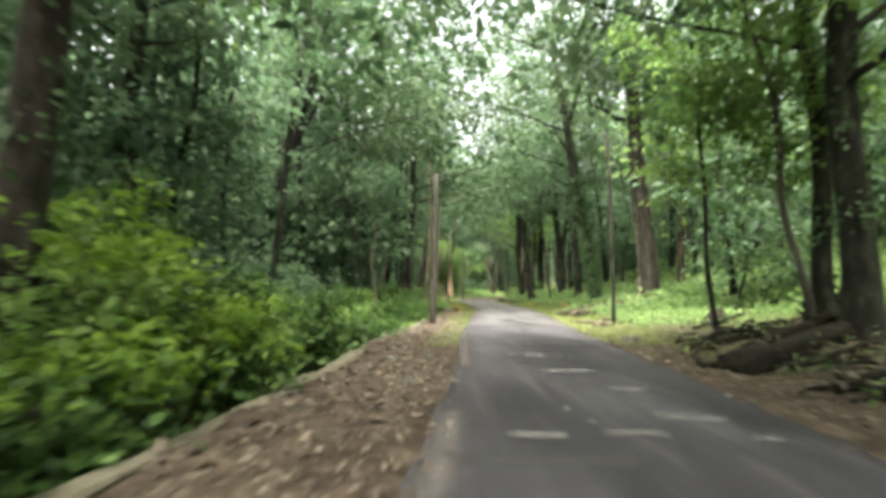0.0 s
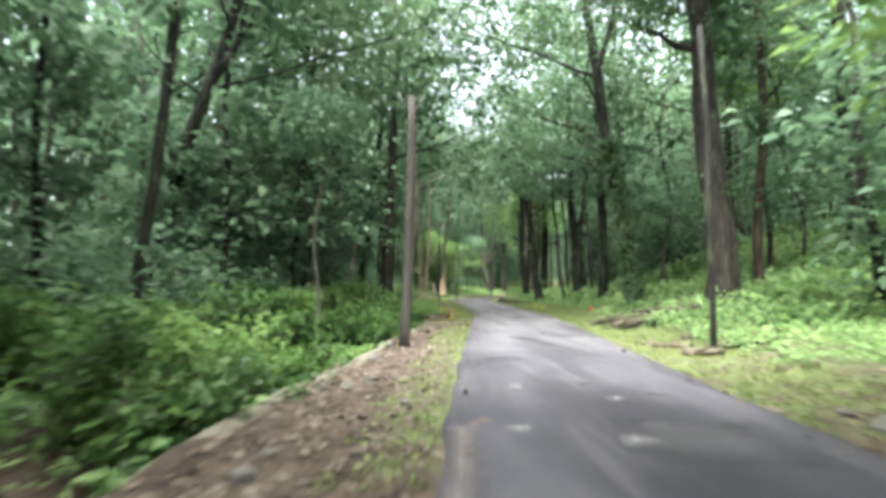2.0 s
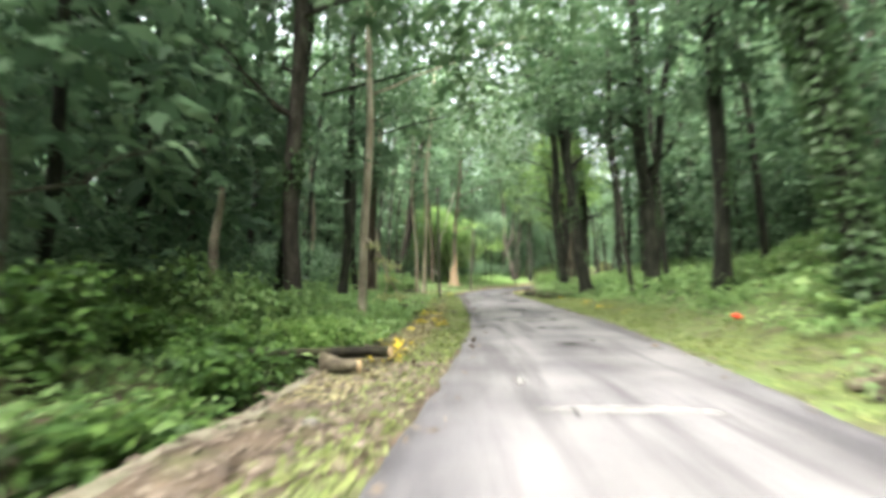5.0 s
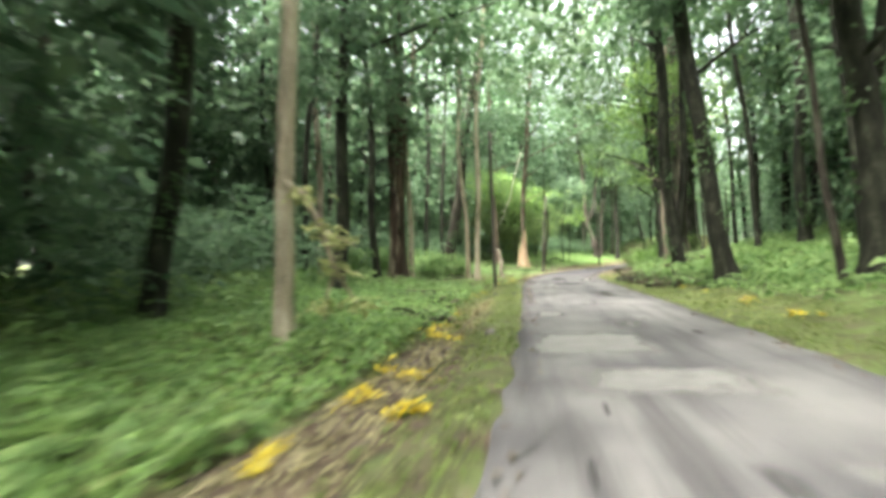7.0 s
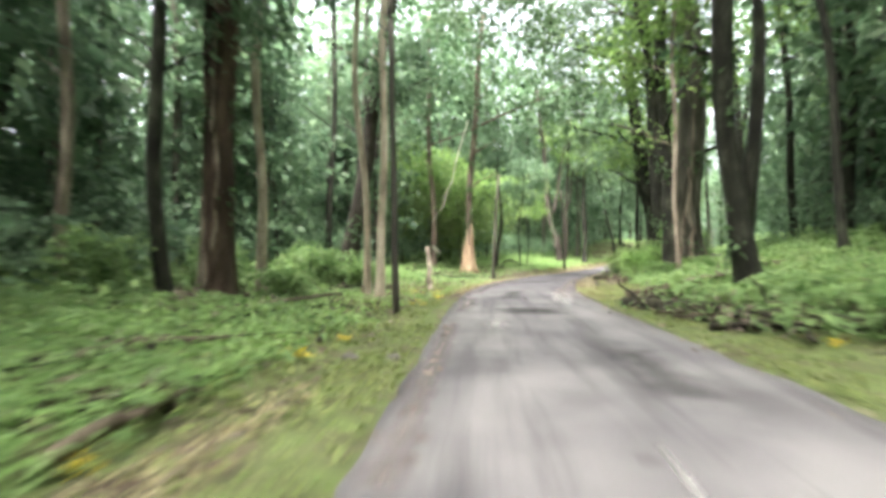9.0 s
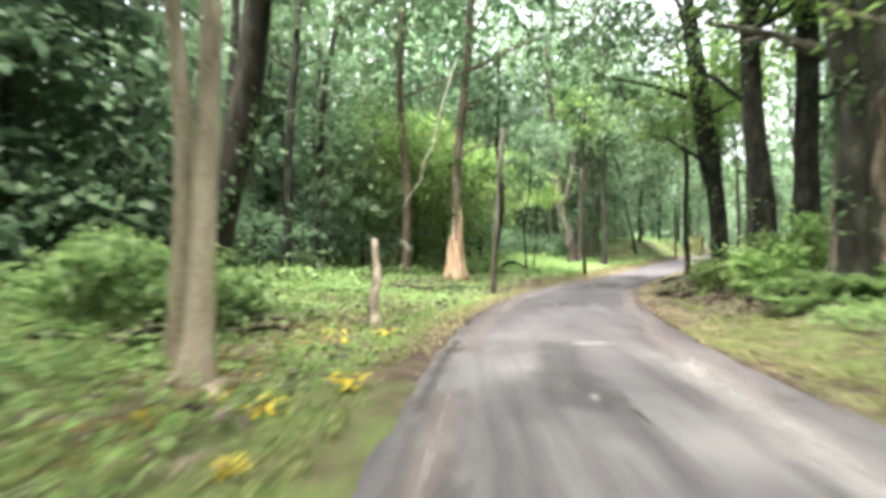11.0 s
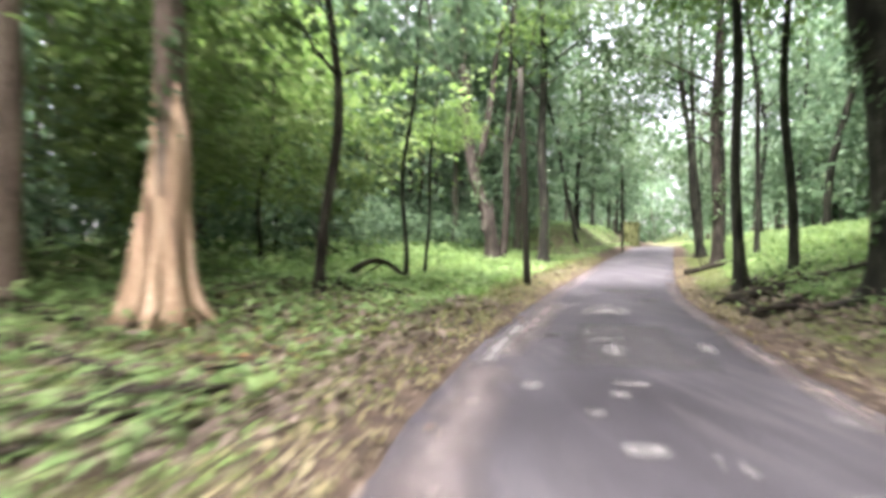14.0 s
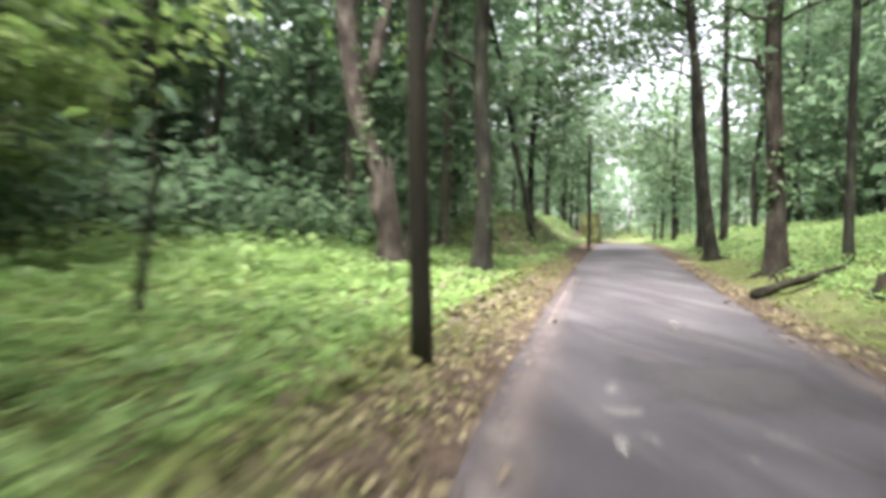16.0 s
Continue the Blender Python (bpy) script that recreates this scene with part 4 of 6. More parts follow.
tree(-0.5, 40.1, 0.47, 17, BARK_BROWN, "brown straight trunk with ivy clumps", (0.0, 0.2), None, 5, 2.4, (HI(14),), ivy=(2.8, 5.5, 260))
tree(-2.8, 46.3, 0.47, 16, BARK_DARK, DARK_T, (1.5, 0.4), None, 5, 2.4, (HI(13.5), LO(6.5, 0.8)))
tree(-2.1, 55.2, 0.47, 16, BARK_DARK, DARK_T, (1.0, 0), None, 5, 2.4, (HI(13), LO(8)))
tree(-1.8, 63.7, 0.72, 18, BARK_RED, "thick reddish trunk wrapped by climbing roots", (0.4, 0), (3.4, -0.8, 0.2), 6, 2.6, (HI(15), LO(8.5)), flare=0.7, roots=9)
tree(-2.4, 62.4, 0.38, 17, BARK_DARK, DARK_T, (-0.8, 0), None, 5, 2.4, (HI(14),))
tree(-1.7, 66.5, 0.33, 16, BARK_CREAM, "pale smooth trunk with crooked middle", (0.3, 0), None, 4, 2.0, (HI(13.5),), wob=0.25)
tree(-5.4, 63.0, 0.35, 16, BARK_PALE, "pale smooth trunk standing in dense foliage", (-0.4, 0), None, 4, 2.0, (LO(12),))
tree(1.7, 67.95, 0.3, 17, BARK_CREAM, "slender pale grey trunk beside the verge", (0.7, 0), None, 4, 1.8, (HI(15),), flare=0.9)
tree(-0.85, 73.3, 0.72, 19, BARK_BROWN, "thick brown leaning trunk in dense foliage", (3.6, 0.2), None, 5, 2.8, (HI(16), LO(9)), flare=0.5, over=False)
tree(1.15, 68.6, 0.26, 16, BARK_CREAM, "slender pale trunk beside a twin stem", (-0.3, 0.2), None, 4, 1.8, (HI(14, 0.8),), over=False)
tree(4.2, 89.0, 0.52, 18, BARK_TAN, "tall trunk with stripped orange buttress roots", (0.9, 0.3), None, 5, 2.4, (HI(15.5),), flare=0.3)
tree(1.75, 89.5, 0.42, 18, BARK_TAN, "tall straight reddish trunk in undergrowth", (-0.2, 0), None, 4, 2.0, (HI(15),), flare=0.7)
LEANER = [(-0.3, 0.02), (0.0, 0.0), (0.9, 0.0), (1.9, -0.15), (3.05, -0.57), (4.5, -0.93), (6.6, -1.15), (10, -1.3), (17, -2.0)]
pale_leaner = tree(12.7, 105.9, 0.56, 17, BARK_TAWNY, "pale leaning trunk with peeling bark", (-2.0, 0.2), (4.2, 2.2, 0.4), 6, 2.4, (HI(15.5),), seed=31, flare=0.7, wob=0.1, over=False, start=0.45, line=LEANER)
zz = np.array([-0.25, 0.0, 0.2, 0.45, 0.8, 1.2, 1.6, 2.0, 2.3])
_, p, rad = tree_trunk(0.56, 17, (-2.0, 0.2), 31, 14, 0.7, 0.1, None, 0.55, LEANER)
v, f = tube_arrays(np.stack([np.interp(zz, p[:, 2], p[:, 0]), np.interp(zz, p[:, 2], p[:, 1]), zz], 1), np.interp(zz, p[:, 2], rad) * [1.15, 1.15, 1.14, 1.13, 1.12, 1.1, 1.08, 1.06, 1.02], 16, 0.05, 0.8 * np.exp(-np.maximum(zz, 0) / 0.42), 31)
v[:, 2] += (np.tile(np.random.default_rng(31).uniform(-0.6, 0.5, 16), 9).reshape(9, 16) * (np.clip(zz - 0.5, 0, 2) / 1.5)[:, None]).ravel()
child("peeling_bark", mesh_from("peeling_bark", v.tolist(), f, BARK_BROWN, True), pale_leaner, "dark brown bark round the foot")
tree(13.15, 106.1, 0.34, 14, BARK_BROWN, "brown forked trunk beside pale leaning tree", (0.9, 0.2), (5.0, 1.6, 0.2), 6, 2.2, (LT(12),))
tree(15.1, 106.1, 0.46, 17, BARK_DARK, "dark tree with flared mossy foot", (0.2, 0), None, 6, 2.6, (HI(14),), flare=1.0)
tree(20.3, 115.7, 0.3, 13, BARK_DARK, "thin dark tree leaning across the bank", (-2.6, 0), None, 5, 2.0, (LO(11),))
tree(9.0, 98.3, 0.1, 9, BARK_DARK, "slim dark sapling in green undergrowth", (0.2, 0), None, 7, 1.7, (LT(4.8, 0.4),))
tree(8.15, 95.4, 0.13, 9, BARK_DARK, "slim dark sapling beside arching fallen limb", (0.4, 0.2), None, 7, 1.7, (LO(7.0, 0.9),))
tree(6.2, 91.9, 0.22, 12, BARK_BROWN, "slim brown tree with curved stem", (0.5, 0), None, 6, 1.8, (LO(9),), wob=0.3)
tree(-1.75, 26.0, 0.12, 8, BARK_GREY, "slim grey sapling rising from roadside bushes", (0.1, 0), None, 5, 1.3, (LO(6.5, 0.6),))

for x, y, h in ((4.0, 97.5, 7.5), (1.8, 94.2, 8.0), (5.6, 101.5, 7.0), (0.6, 99.5, 9.0), (3.2, 104.5, 8.5), (-0.5, 90.5, 8.0), (3.4, 92.2, 6.0)):
    tree(x, y, 0.13, h, BARK_BROWN, "young tree with light olive-green foliage", (0.3, 0.1), None, 6, 1.7, ((h * 0.4, "olive", 0.65), (h * 0.64, "olive", 0.85), (h * 0.9, "light", 0.9)), group="young trees")
# Trees added round the start; their mostly unseen crowns shade road and bushes.
for x, y, h, k in ((-2.2, -3.0, 15, 1), (-4.6, 1.6, 16, 2), (-6.6, 13.2, 15, 7), (7.4, -2.5, 16, 3), (8.6, 3.2, 15, 4), (7.6, 7.4, 13, 5)):
    tree(x, y, 0.45, h, BARK_DARK, DARK_T, (0.4 if x < 0 else -0.6, 0), None, 6, 2.8, (HI(h * 0.8), (h * 0.66, "light", 1.0, 2.4 if x < 0 else -2.4, -1.5)) + (((h * 0.85, "wide", 0.9, 3.6, 0.4),) if x < 0 else ((h * 0.7, "high", 0.85, -0.8, 1.5),)))
for x, y, h in ((22.0, 120.5, 15), (27.5, 131.5, 16), (39.0, 133.0, 15), (44.5, 143.0, 16), (37.5, 149.0, 16), (41.0, 155.0, 17), (53.0, 153.0, 17), (33.0, 141.0, 15), (48.0, 172.0, 18), (62.0, 172.0, 18)):
    tree(x, y, 0.35, h, BARK_DARK, DARK_T, (0.3, 0), None, 5, 2.4, (WD(h * 0.8), PL(h * 0.5), DP(h * 0.3)))

for x, y, h in ((-2.5, 103.0, 20), (12.0, 113.5, 26), (15.5, 112.5, 24), (17.8, 121.0, 25), (10.5, 119.0, 27)):
    tree(x, y, 0.4, h, BARK_GREY, "very tall slender tree with layered green crown", (0.5, 0.2), None, 5, 2.8, (WD(h * 0.88, 1.1), WD(h * 0.66, 1.1), DP(h * 0.45, 1.2), DP(h * 0.25, 1.2)), over=False)
for x, y, h in ((-6.0, 24.0, 19), (-5.2, 37.0, 20), (-5.5, 50.5, 22), (-5.0, 59.5, 21), (14.2, 25.0, 19), (15.2, 46.5, 21), (15.6, 57.0, 22), (16.2, 67.5, 21)):
    w = 1 if x < 4 else -1
    tree(x, y, 0.3, h, BARK_DARK, "tall slender dark tree with airy crown over the road", (1.6 * w, 0.3), None, 6, 3.2, (PL(h * 0.92, 1.1), (h * 0.8, "pale", 1.0, 3.8 * w, 1.0), (h * 0.93, "pale", 0.9, 6.2 * w, 0.5), (h * 0.66, "wide", 0.85, 2.6 * w, -1.0)), over=True)


for x, y, h in ((-9.5, 57.5, 18), (-8.6, 63.5, 17), (-11.5, 61.0, 19), (-10.5, 69.0, 17), (-7.0, 75.5, 18), (-11.0, 80.5, 17), (-8.5, 86.0, 18), (-6.0, 91.5, 16), (-12.5, 62.0, 19), (-13.0, 74.0, 19)):
    tree(x, y, 0.3, h, BARK_DARK, "dark leafy tree deep in the dense forest", (0.4, 0.2), None, 5, 2.4, (LO(h * 0.78, 1.2), LO(h * 0.6, 1.2), LO(h * 0.43, 1.15), LO(h * 0.27, 1.15), LO(h * 0.12, 1.0)), over=False)

for x, y, h, w in ((-3.2, 79.5, 24, 1), (20.5, 78.5, 24, -1), (-2.6, 84.5, 26, 1), (21.5, 86.0, 25, -1)):
    tree(x, y, 0.36, h, BARK_DARK, "tall slender dark tree with airy crown over the road", (1.2 * w, 0.2), None, 5, 3.0, ((h * 0.82, "pale", 1.1, 5.0 * w, 0.0), (h * 0.7, "pale", 1.0, 10.0 * w, 1.0), (h * 0.6, "pale", 0.9, 7.0 * w, -1.0)), over=False)


def pale_tree():
    """Pale trunk near the verge with a broken branch hanging from it."""
    x, y = 0.5, 44.8
    root = tree(x, y, 0.31, 14, BARK_CREAM, "pale slender trunk with broken hanging branch", (0.35, 0.3), None, 3, 1.6, (HI(12, 0.7),), wob=0.12)
    pts = [(0.05, 0, 2.7), (0.45, -0.1, 2.45), (0.75, -0.15, 1.9), (0.95, -0.2, 1.3), (1.3, -0.2, 0.75)]
    bits = [tube_arrays(pts, [0.06, 0.055, 0.05, 0.04, 0.02], 7, 0.1, None, 3)]
    bits.append(tube_arrays([(0.95, -0.2, 1.3), (0.85, -0.25, 0.9), (0.8, -0.2, 0.5)], [0.03, 0.025, 0.012], 6, 0.1, None, 4))
    bits.append(tube_arrays([(0.75, -0.15, 1.9), (1.1, -0.3, 1.75), (1.35, -0.35, 1.6)], [0.028, 0.02, 0.01], 6, 0.1, None, 5))
    v, f = join_arrays(bits)
    child("broken_branch", mesh_from("broken_branch", v.tolist(), f, BARK_CREAM, True), root, "pale broken hanging branch")
    child("leaves", leaves_on(pts[1:] + [(1.1, -0.3, 1.7), (0.8, -0.2, 0.7)], np.random.default_rng(3), 45, 0.12, 0.19, PALE_GREEN, "leaves"), root, "few yellowing leaves")


pale_tree()


def orange_buttress():
    """Stripped orange foot of the tall tree: ribs that splay to the ground."""
    x, y = 4.2, 89.0
    root = tagged(new("buttress_root"), "stripped orange wood of splayed buttress roots", "root")
    root.location = (x, y, gz(x, y))
    r = np.random.default_rng(5)
    zz = np.array([-0.2, 0.05, 0.25, 0.5, 0.8, 1.15, 1.5, 1.85, 2.3, 2.75])
    pts = np.stack([0.05 * zz, 0.016 * zz, zz], 1)
    v, f = tube_arrays(pts, [0.44, 0.43, 0.41, 0.385, 0.355, 0.335, 0.32, 0.305, 0.295, 0.25], 26, 0.05, 0.5 * np.exp(-np.maximum(zz, 0) / 0.6), 8)
    rag = np.tile(r.uniform(-0.5, 0.5, 26) + 0.5 * np.sin(np.arange(26) * 0.9), 10).reshape(10, 26)
    v[:, 2] += (rag * (np.clip(zz - 0.8, 0, 2) / 1.6)[:, None]).ravel()
    child("stripped_wood", mesh_from("stripped_wood", v.tolist(), f, BARK_ORANGE, True), root)
    for k in range(9):
        a = k * 6.283 / 9 + r.uniform(-0.2, 0.2)
        o = np.array([np.cos(a), np.sin(a), 0])
        pts = [o * 0.31 + [0, 0, r.uniform(1.4, 2.5)], o * 0.4 + [0, 0, 0.8], o * 0.5 + [0, 0, 0.34], o * (0.65 + r.uniform(0, 0.3)) + [0, 0, -0.12]]
        v, f = tube_arrays(pts, [0.025, 0.085, 0.1, 0.045], 7, 0.1, None, k)
        child("root_rib", mesh_from("root_rib", v.tolist(), f, BARK_ORANGE, True), root)


orange_buttress()


# ---- forest fill ----
def prototypes():
    out = []
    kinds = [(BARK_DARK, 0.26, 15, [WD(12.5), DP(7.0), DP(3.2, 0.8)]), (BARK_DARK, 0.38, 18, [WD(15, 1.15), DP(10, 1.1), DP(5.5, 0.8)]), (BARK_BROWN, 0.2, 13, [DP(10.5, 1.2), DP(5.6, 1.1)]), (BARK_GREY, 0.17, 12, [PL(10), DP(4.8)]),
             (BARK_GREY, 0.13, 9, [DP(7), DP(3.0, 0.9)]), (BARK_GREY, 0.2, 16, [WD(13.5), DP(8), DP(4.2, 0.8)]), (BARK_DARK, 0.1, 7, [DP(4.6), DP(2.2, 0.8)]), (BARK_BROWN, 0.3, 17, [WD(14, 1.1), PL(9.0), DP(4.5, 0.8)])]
    for k, (bark, dia, h, crowns) in enumerate(kinds):
        ob = tree(0, 0, dia, h, bark, "slender forest tree in dense undergrowth", (0.5 * np.sin(k * 2.1), 0.5 * np.cos(k * 1.7)), None, 5, 2.0, crowns, 500 + k, wob=0.5, group="forest trees", start=0.2, rings=11)
        out.append(ob)
    return out


known = np.array([o.location[:2] for o in scene.objects if o.name.split(".")[0] == "tree"])
protos = prototypes()
r = np.random.default_rng(21)
placed = []
for _ in range(9000):
    if len(placed) >= 168:
        break
    y = r.uniform(-18, 150)
    side = r.choice([-1, 1])
    e = 4.2 + 26 * r.random() ** 1.2
    j = int(np.searchsorted(line_y, y))
    p = C[j] + CN[j] * side * (half_width(y) + e)
    if y < 62 and r.random() < (0.45 if side > 0 else 0.6 if y < 42 else 0.15):
        continue
    if side < 0 and 86 < y < 112 and e < 15:
        continue
    if e < 6.5 or (e < 9 and 60 < y < 110):
        continue
    dd, _at = to_road([p[0]], [p[1]])
    if abs(dd[0]) < half_width(_at[0]) + 4:
        continue
    if len(known) and np.min(((known - p) ** 2).sum(1)) < 2.4:
        continue
    if placed and np.min(((np.array(placed) - p) ** 2).sum(1)) < 3.2:
        continue
    placed.append(p)
for k, p in enumerate(placed):
    dd, _at = to_road([p[0]], [p[1]])
    e = abs(dd[0]) - 2
    pick = int(r.choice([0, 1, 2, 3, 4, 5, 6, 7], p=[0.17, 0.16, 0.14, 0.1, 0.14, 0.08, 0.11, 0.1]))
    if e < 7 and pick in (4, 6) and dd[0] > 0:
        pick = 5
    s = r.uniform(0.85, 1.2) * (1.22 if p[1] > 84 else 1.0)
    m = pose(p[0], p[1], gz(*p), r.uniform(-6, 6), r.uniform(-6, 6), r.uniform(0, 360)) @ Matrix.Diagonal((s, s, s * r.uniform(0.9, 1.15), 1))
    if k < len(protos):
        protos[k].matrix_basis = m
    else:
        copy_thing(protos[pick], m)


def far_woods():
    """Woods that close the view: stems and leaves too many and too far to count."""
    r = np.random.default_rng(33)
    stems, pts, near = [], [], []
    for k in range(1230):
        y = r.uniform(-40, 215)
        j = int(np.clip(np.searchsorted(line_y, min(y, 197)), 0, len(C) - 1))
        p = C[j] + CN[j] * r.choice([-1, 1]) * (15 + 55 * r.random() ** 1.7)
        if y > 150:
            p = C[-1] + np.array([r.uniform(-70, 60), r.uniform(-40, 40)])
        dd, _at = to_road([p[0]], [p[1]])
        if abs(dd[0]) < 5:
            continue
        z = gz(*p)
        h = r.uniform(13, 25)
        q = bend((p[0], p[1], z - 0.3), (p[0] + r.uniform(-1, 1), p[1] + r.uniform(-1, 1), z + h), 6, 0.55, k)
        stems.append(tube_arrays(q, r.uniform(0.07, 0.22) * np.linspace(1, 0.5, 6), 5, 0.05, None, k, False))
        for c in range(13):
            (near if abs(dd[0]) < 30 and y < 130 else pts).append(q[0] + (q[-1] - q[0]) * r.uniform(0.02, 0.95) + r.normal(size=3) * [1.8, 1.8, 0.8])
    v, f = join_arrays(stems)
    deep = []
    for k in range(3800):
        j = int(r.integers(60, len(C) - 60))
        p = C[j] + CN[j] * r.choice([-1, 1]) * r.uniform(48, 64)
        if k % 6 == 0:
            p = C[-1] + np.array([r.uniform(-80, 70), r.uniform(20, 60)])
        deep.append((p[0], p[1], gz(*p) + 24 * r.random()))
    woods = tagged(new("far_woods"), "distant dense woodland of haze-grey stems and leaves", "woods", kind="stuff")
    # Grey bark puts the haze of distance into the stems' colour.
    child("stems", mesh_from("stems", v.tolist(), f, BARK_GREY, True), woods)
    child("foliage", leaves_on(pts, r, 11, 1.4, 1.3, LEAF_DARK, "foliage"), woods)
    child("foliage", leaves_on(deep, r, 7, 1.6, 2.8, LEAF_DARK, "foliage"), woods)
    child("foliage", leaves_on(near, r, 16, 1.2, 0.86, LEAF_DARK, "foliage"), woods)


far_woods()


# ---- undergrowth ----
def herb_field(name, label, boxes, size, height, mat, seed, tint=1.0, lift=0.0):
    """Low leafy plants: boxes are (side, y0, y1, e0, e1, leaves per square metre)."""
    r = np.random.default_rng(seed)
    P = []
    for side, y0, y1, e0, e1, dens in boxes:
        n = int((y1 - y0) * (e1 - e0) * dens)
        y = r.uniform(y0, y1, n)
        j = np.clip(np.searchsorted(line_y, y), 0, len(C) - 1)
        o = half_width(y) + r.uniform(e0, e1, n)
        q = C[j] + CN[j] * (side * o)[:, None]
        clump = bumps(q[:, 0] * 1.6 + seed, q[:, 1] * 1.6) + 0.4 * bumps(q[:, 0] * 5, q[:, 1] * 5)
        P.append(q[clump > r.uniform(-0.75, 0.35, n)])
    q = np.concatenate(P)
    d, at = to_road(q[:, 0], q[:, 1])
    q = q[np.abs(d) > half_width(at) + 0.05]
    n = len(q)
    z = ground_z(q[:, 0], q[:, 1])
    swell = 0.55 + 0.6 * np.clip(bumps(q[:, 0] * 0.8 + 3, q[:, 1] * 0.8) + 0.4, 0, 1.2)
    h = height * swell * r.uniform(0.15, 1.0, n) ** 0.7 + lift
    base = np.stack([q[:, 0], q[:, 1], z + h], 1)
    way = unit(r.normal(size=(n, 3)) * [1, 1, 0.3])
    up = unit(np.array([0, 0, 1.0]) + r.normal(size=(n, 3)) * 0.35)
    ln = size * r.uniform(0.55, 1.35, n)
    v, f = leaf_arrays(base, way, up, ln, ln * r.uniform(0.35, 0.62, n), r.uniform(0.05, 0.45, n))
    return tagged(new(name, big_mesh(name, v, f, mat)), label, "undergrowth", kind="stuff")


herb_field("undergrowth", "dense low green herbs along the road's edge",
           [(-1, -4, 34, 2.3, 6.5, 70), (-1, 33, 46, 1.9, 9, 110), (-1, 46, 62, 1.75, 10, 100), (-1, 62, 76, 3.2, 10, 65), (1, 72, 94, 2.2, 10, 75), (-1, 88, 108, 1.4, 9, 100), (-1, 76, 88, 1.5, 9, 80), (1, 19, 72, 2.0, 12, 95), (1, 92, 118, 1.8, 10, 100), (-1, 106, 138, 0.7, 7, 60), (1, 114, 150, 0.8, 8, 40)],
           0.18, 0.38, LEAF_HERB, 41)
herb_field("undergrowth", "low pale green ground plants and grass tufts",
           [(-1, 62, 90, 1.5, 5.0, 110), (-1, 46, 62, 1.2, 3.0, 90), (-1, 36, 46, 1.9, 5.0, 90), (-1, 90, 106, 0.8, 6.0, 150)], 0.13, 0.16, GRASS, 47)
herb_field("undergrowth", "taller leafy plants under the forest trees",
           [(-1, -8, 112, 6.5, 18, 20), (1, 0, 14, 9, 22, 24), (1, 14, 60, 8, 24, 36), (1, 60, 112, 9, 22, 24), (1, 24, 60, 3.2, 8, 20), (1, 57, 66, 1.4, 4, 50)], 0.36, 0.75, LEAF_HERB, 42)
herb_field("undergrowth", "thick wall of leafy shrubs beneath the trees",
           [(-1, -8, 124, 8.5, 22, 30), (1, 10, 30, 22, 32, 16), (1, 30, 124, 16, 30, 18)], 0.46, 3.6, LEAF_DARK, 43)
herb_field("undergrowth", "leafy saplings and shrubs under the forest edge",
           [(-1, 12, 60, 6.5, 11, 40), (1, 48, 84, 9, 14, 26), (-1, 103, 122, 4.5, 15, 45)], 0.3, 2.6, LEAF_DARK, 45)
herb_field("undergrowth", "fresh green carpet of low herbs beside the road",
           [(-1, 91, 104, 1.0, 9, 150), (-1, 37, 60, 2.0, 7, 170), (-1, 60, 70, 1.3, 7, 60), (-1, 70, 82, 1.3, 7, 20), (1, 96, 108, 1.6, 6, 60)], 0.14, 0.3, LEAF_CARPET, 46)
herb_field("undergrowth", "short bright green grass tongue on the verge",
           [(-1, 66, 84, 0.7, 2.1, 120)], 0.1, 0.1, LEAF_CARPET, 50)
herb_field("dry_grass", "dry straw-coloured grass along the road's edge",
           [(-1, 69, 110, 0.0, 1.1, 200), (1, 90, 112, 0.0, 0.6, 170), (1, 66, 90, 0.0, 0.8, 120), (-1, 31, 55, 0.85, 1.7, 260)], 0.1, 0.05, STRAW, 49)
herb_field("dry_plants", "withered brown plants among the green herbs",
           [(-1, 81, 91, 0.5, 5.5, 60), (1, 74, 97, 1.4, 6.0, 50), (-1, 62, 81, 1.2, 3.5, 30), (-1, 97, 104, 0.6, 3.0, 40)], 0.17, 0.26, DRY, 48)
herb_field("verge_grass", "short yellow-green grass and moss on the verge",
           [(-1, 13, 24, 0.0, 0.9, 100), (-1, 24, 60, 0.0, 1.0, 300), (-1, 60, 76, 0.35, 1.2, 260), (1, 14, 74, 0.0, 2.2, 260), (-1, 88, 112, 0.35, 1.2, 250), (1, 92, 112, 0.6, 2.8, 250), (-1, 74, 88, 0.3, 1.9, 190), (1, 9, 15, 1.2, 6, 160), (1, 72, 94, 1.0, 5.0, 170)], 0.085, 0.05, GRASS, 44)


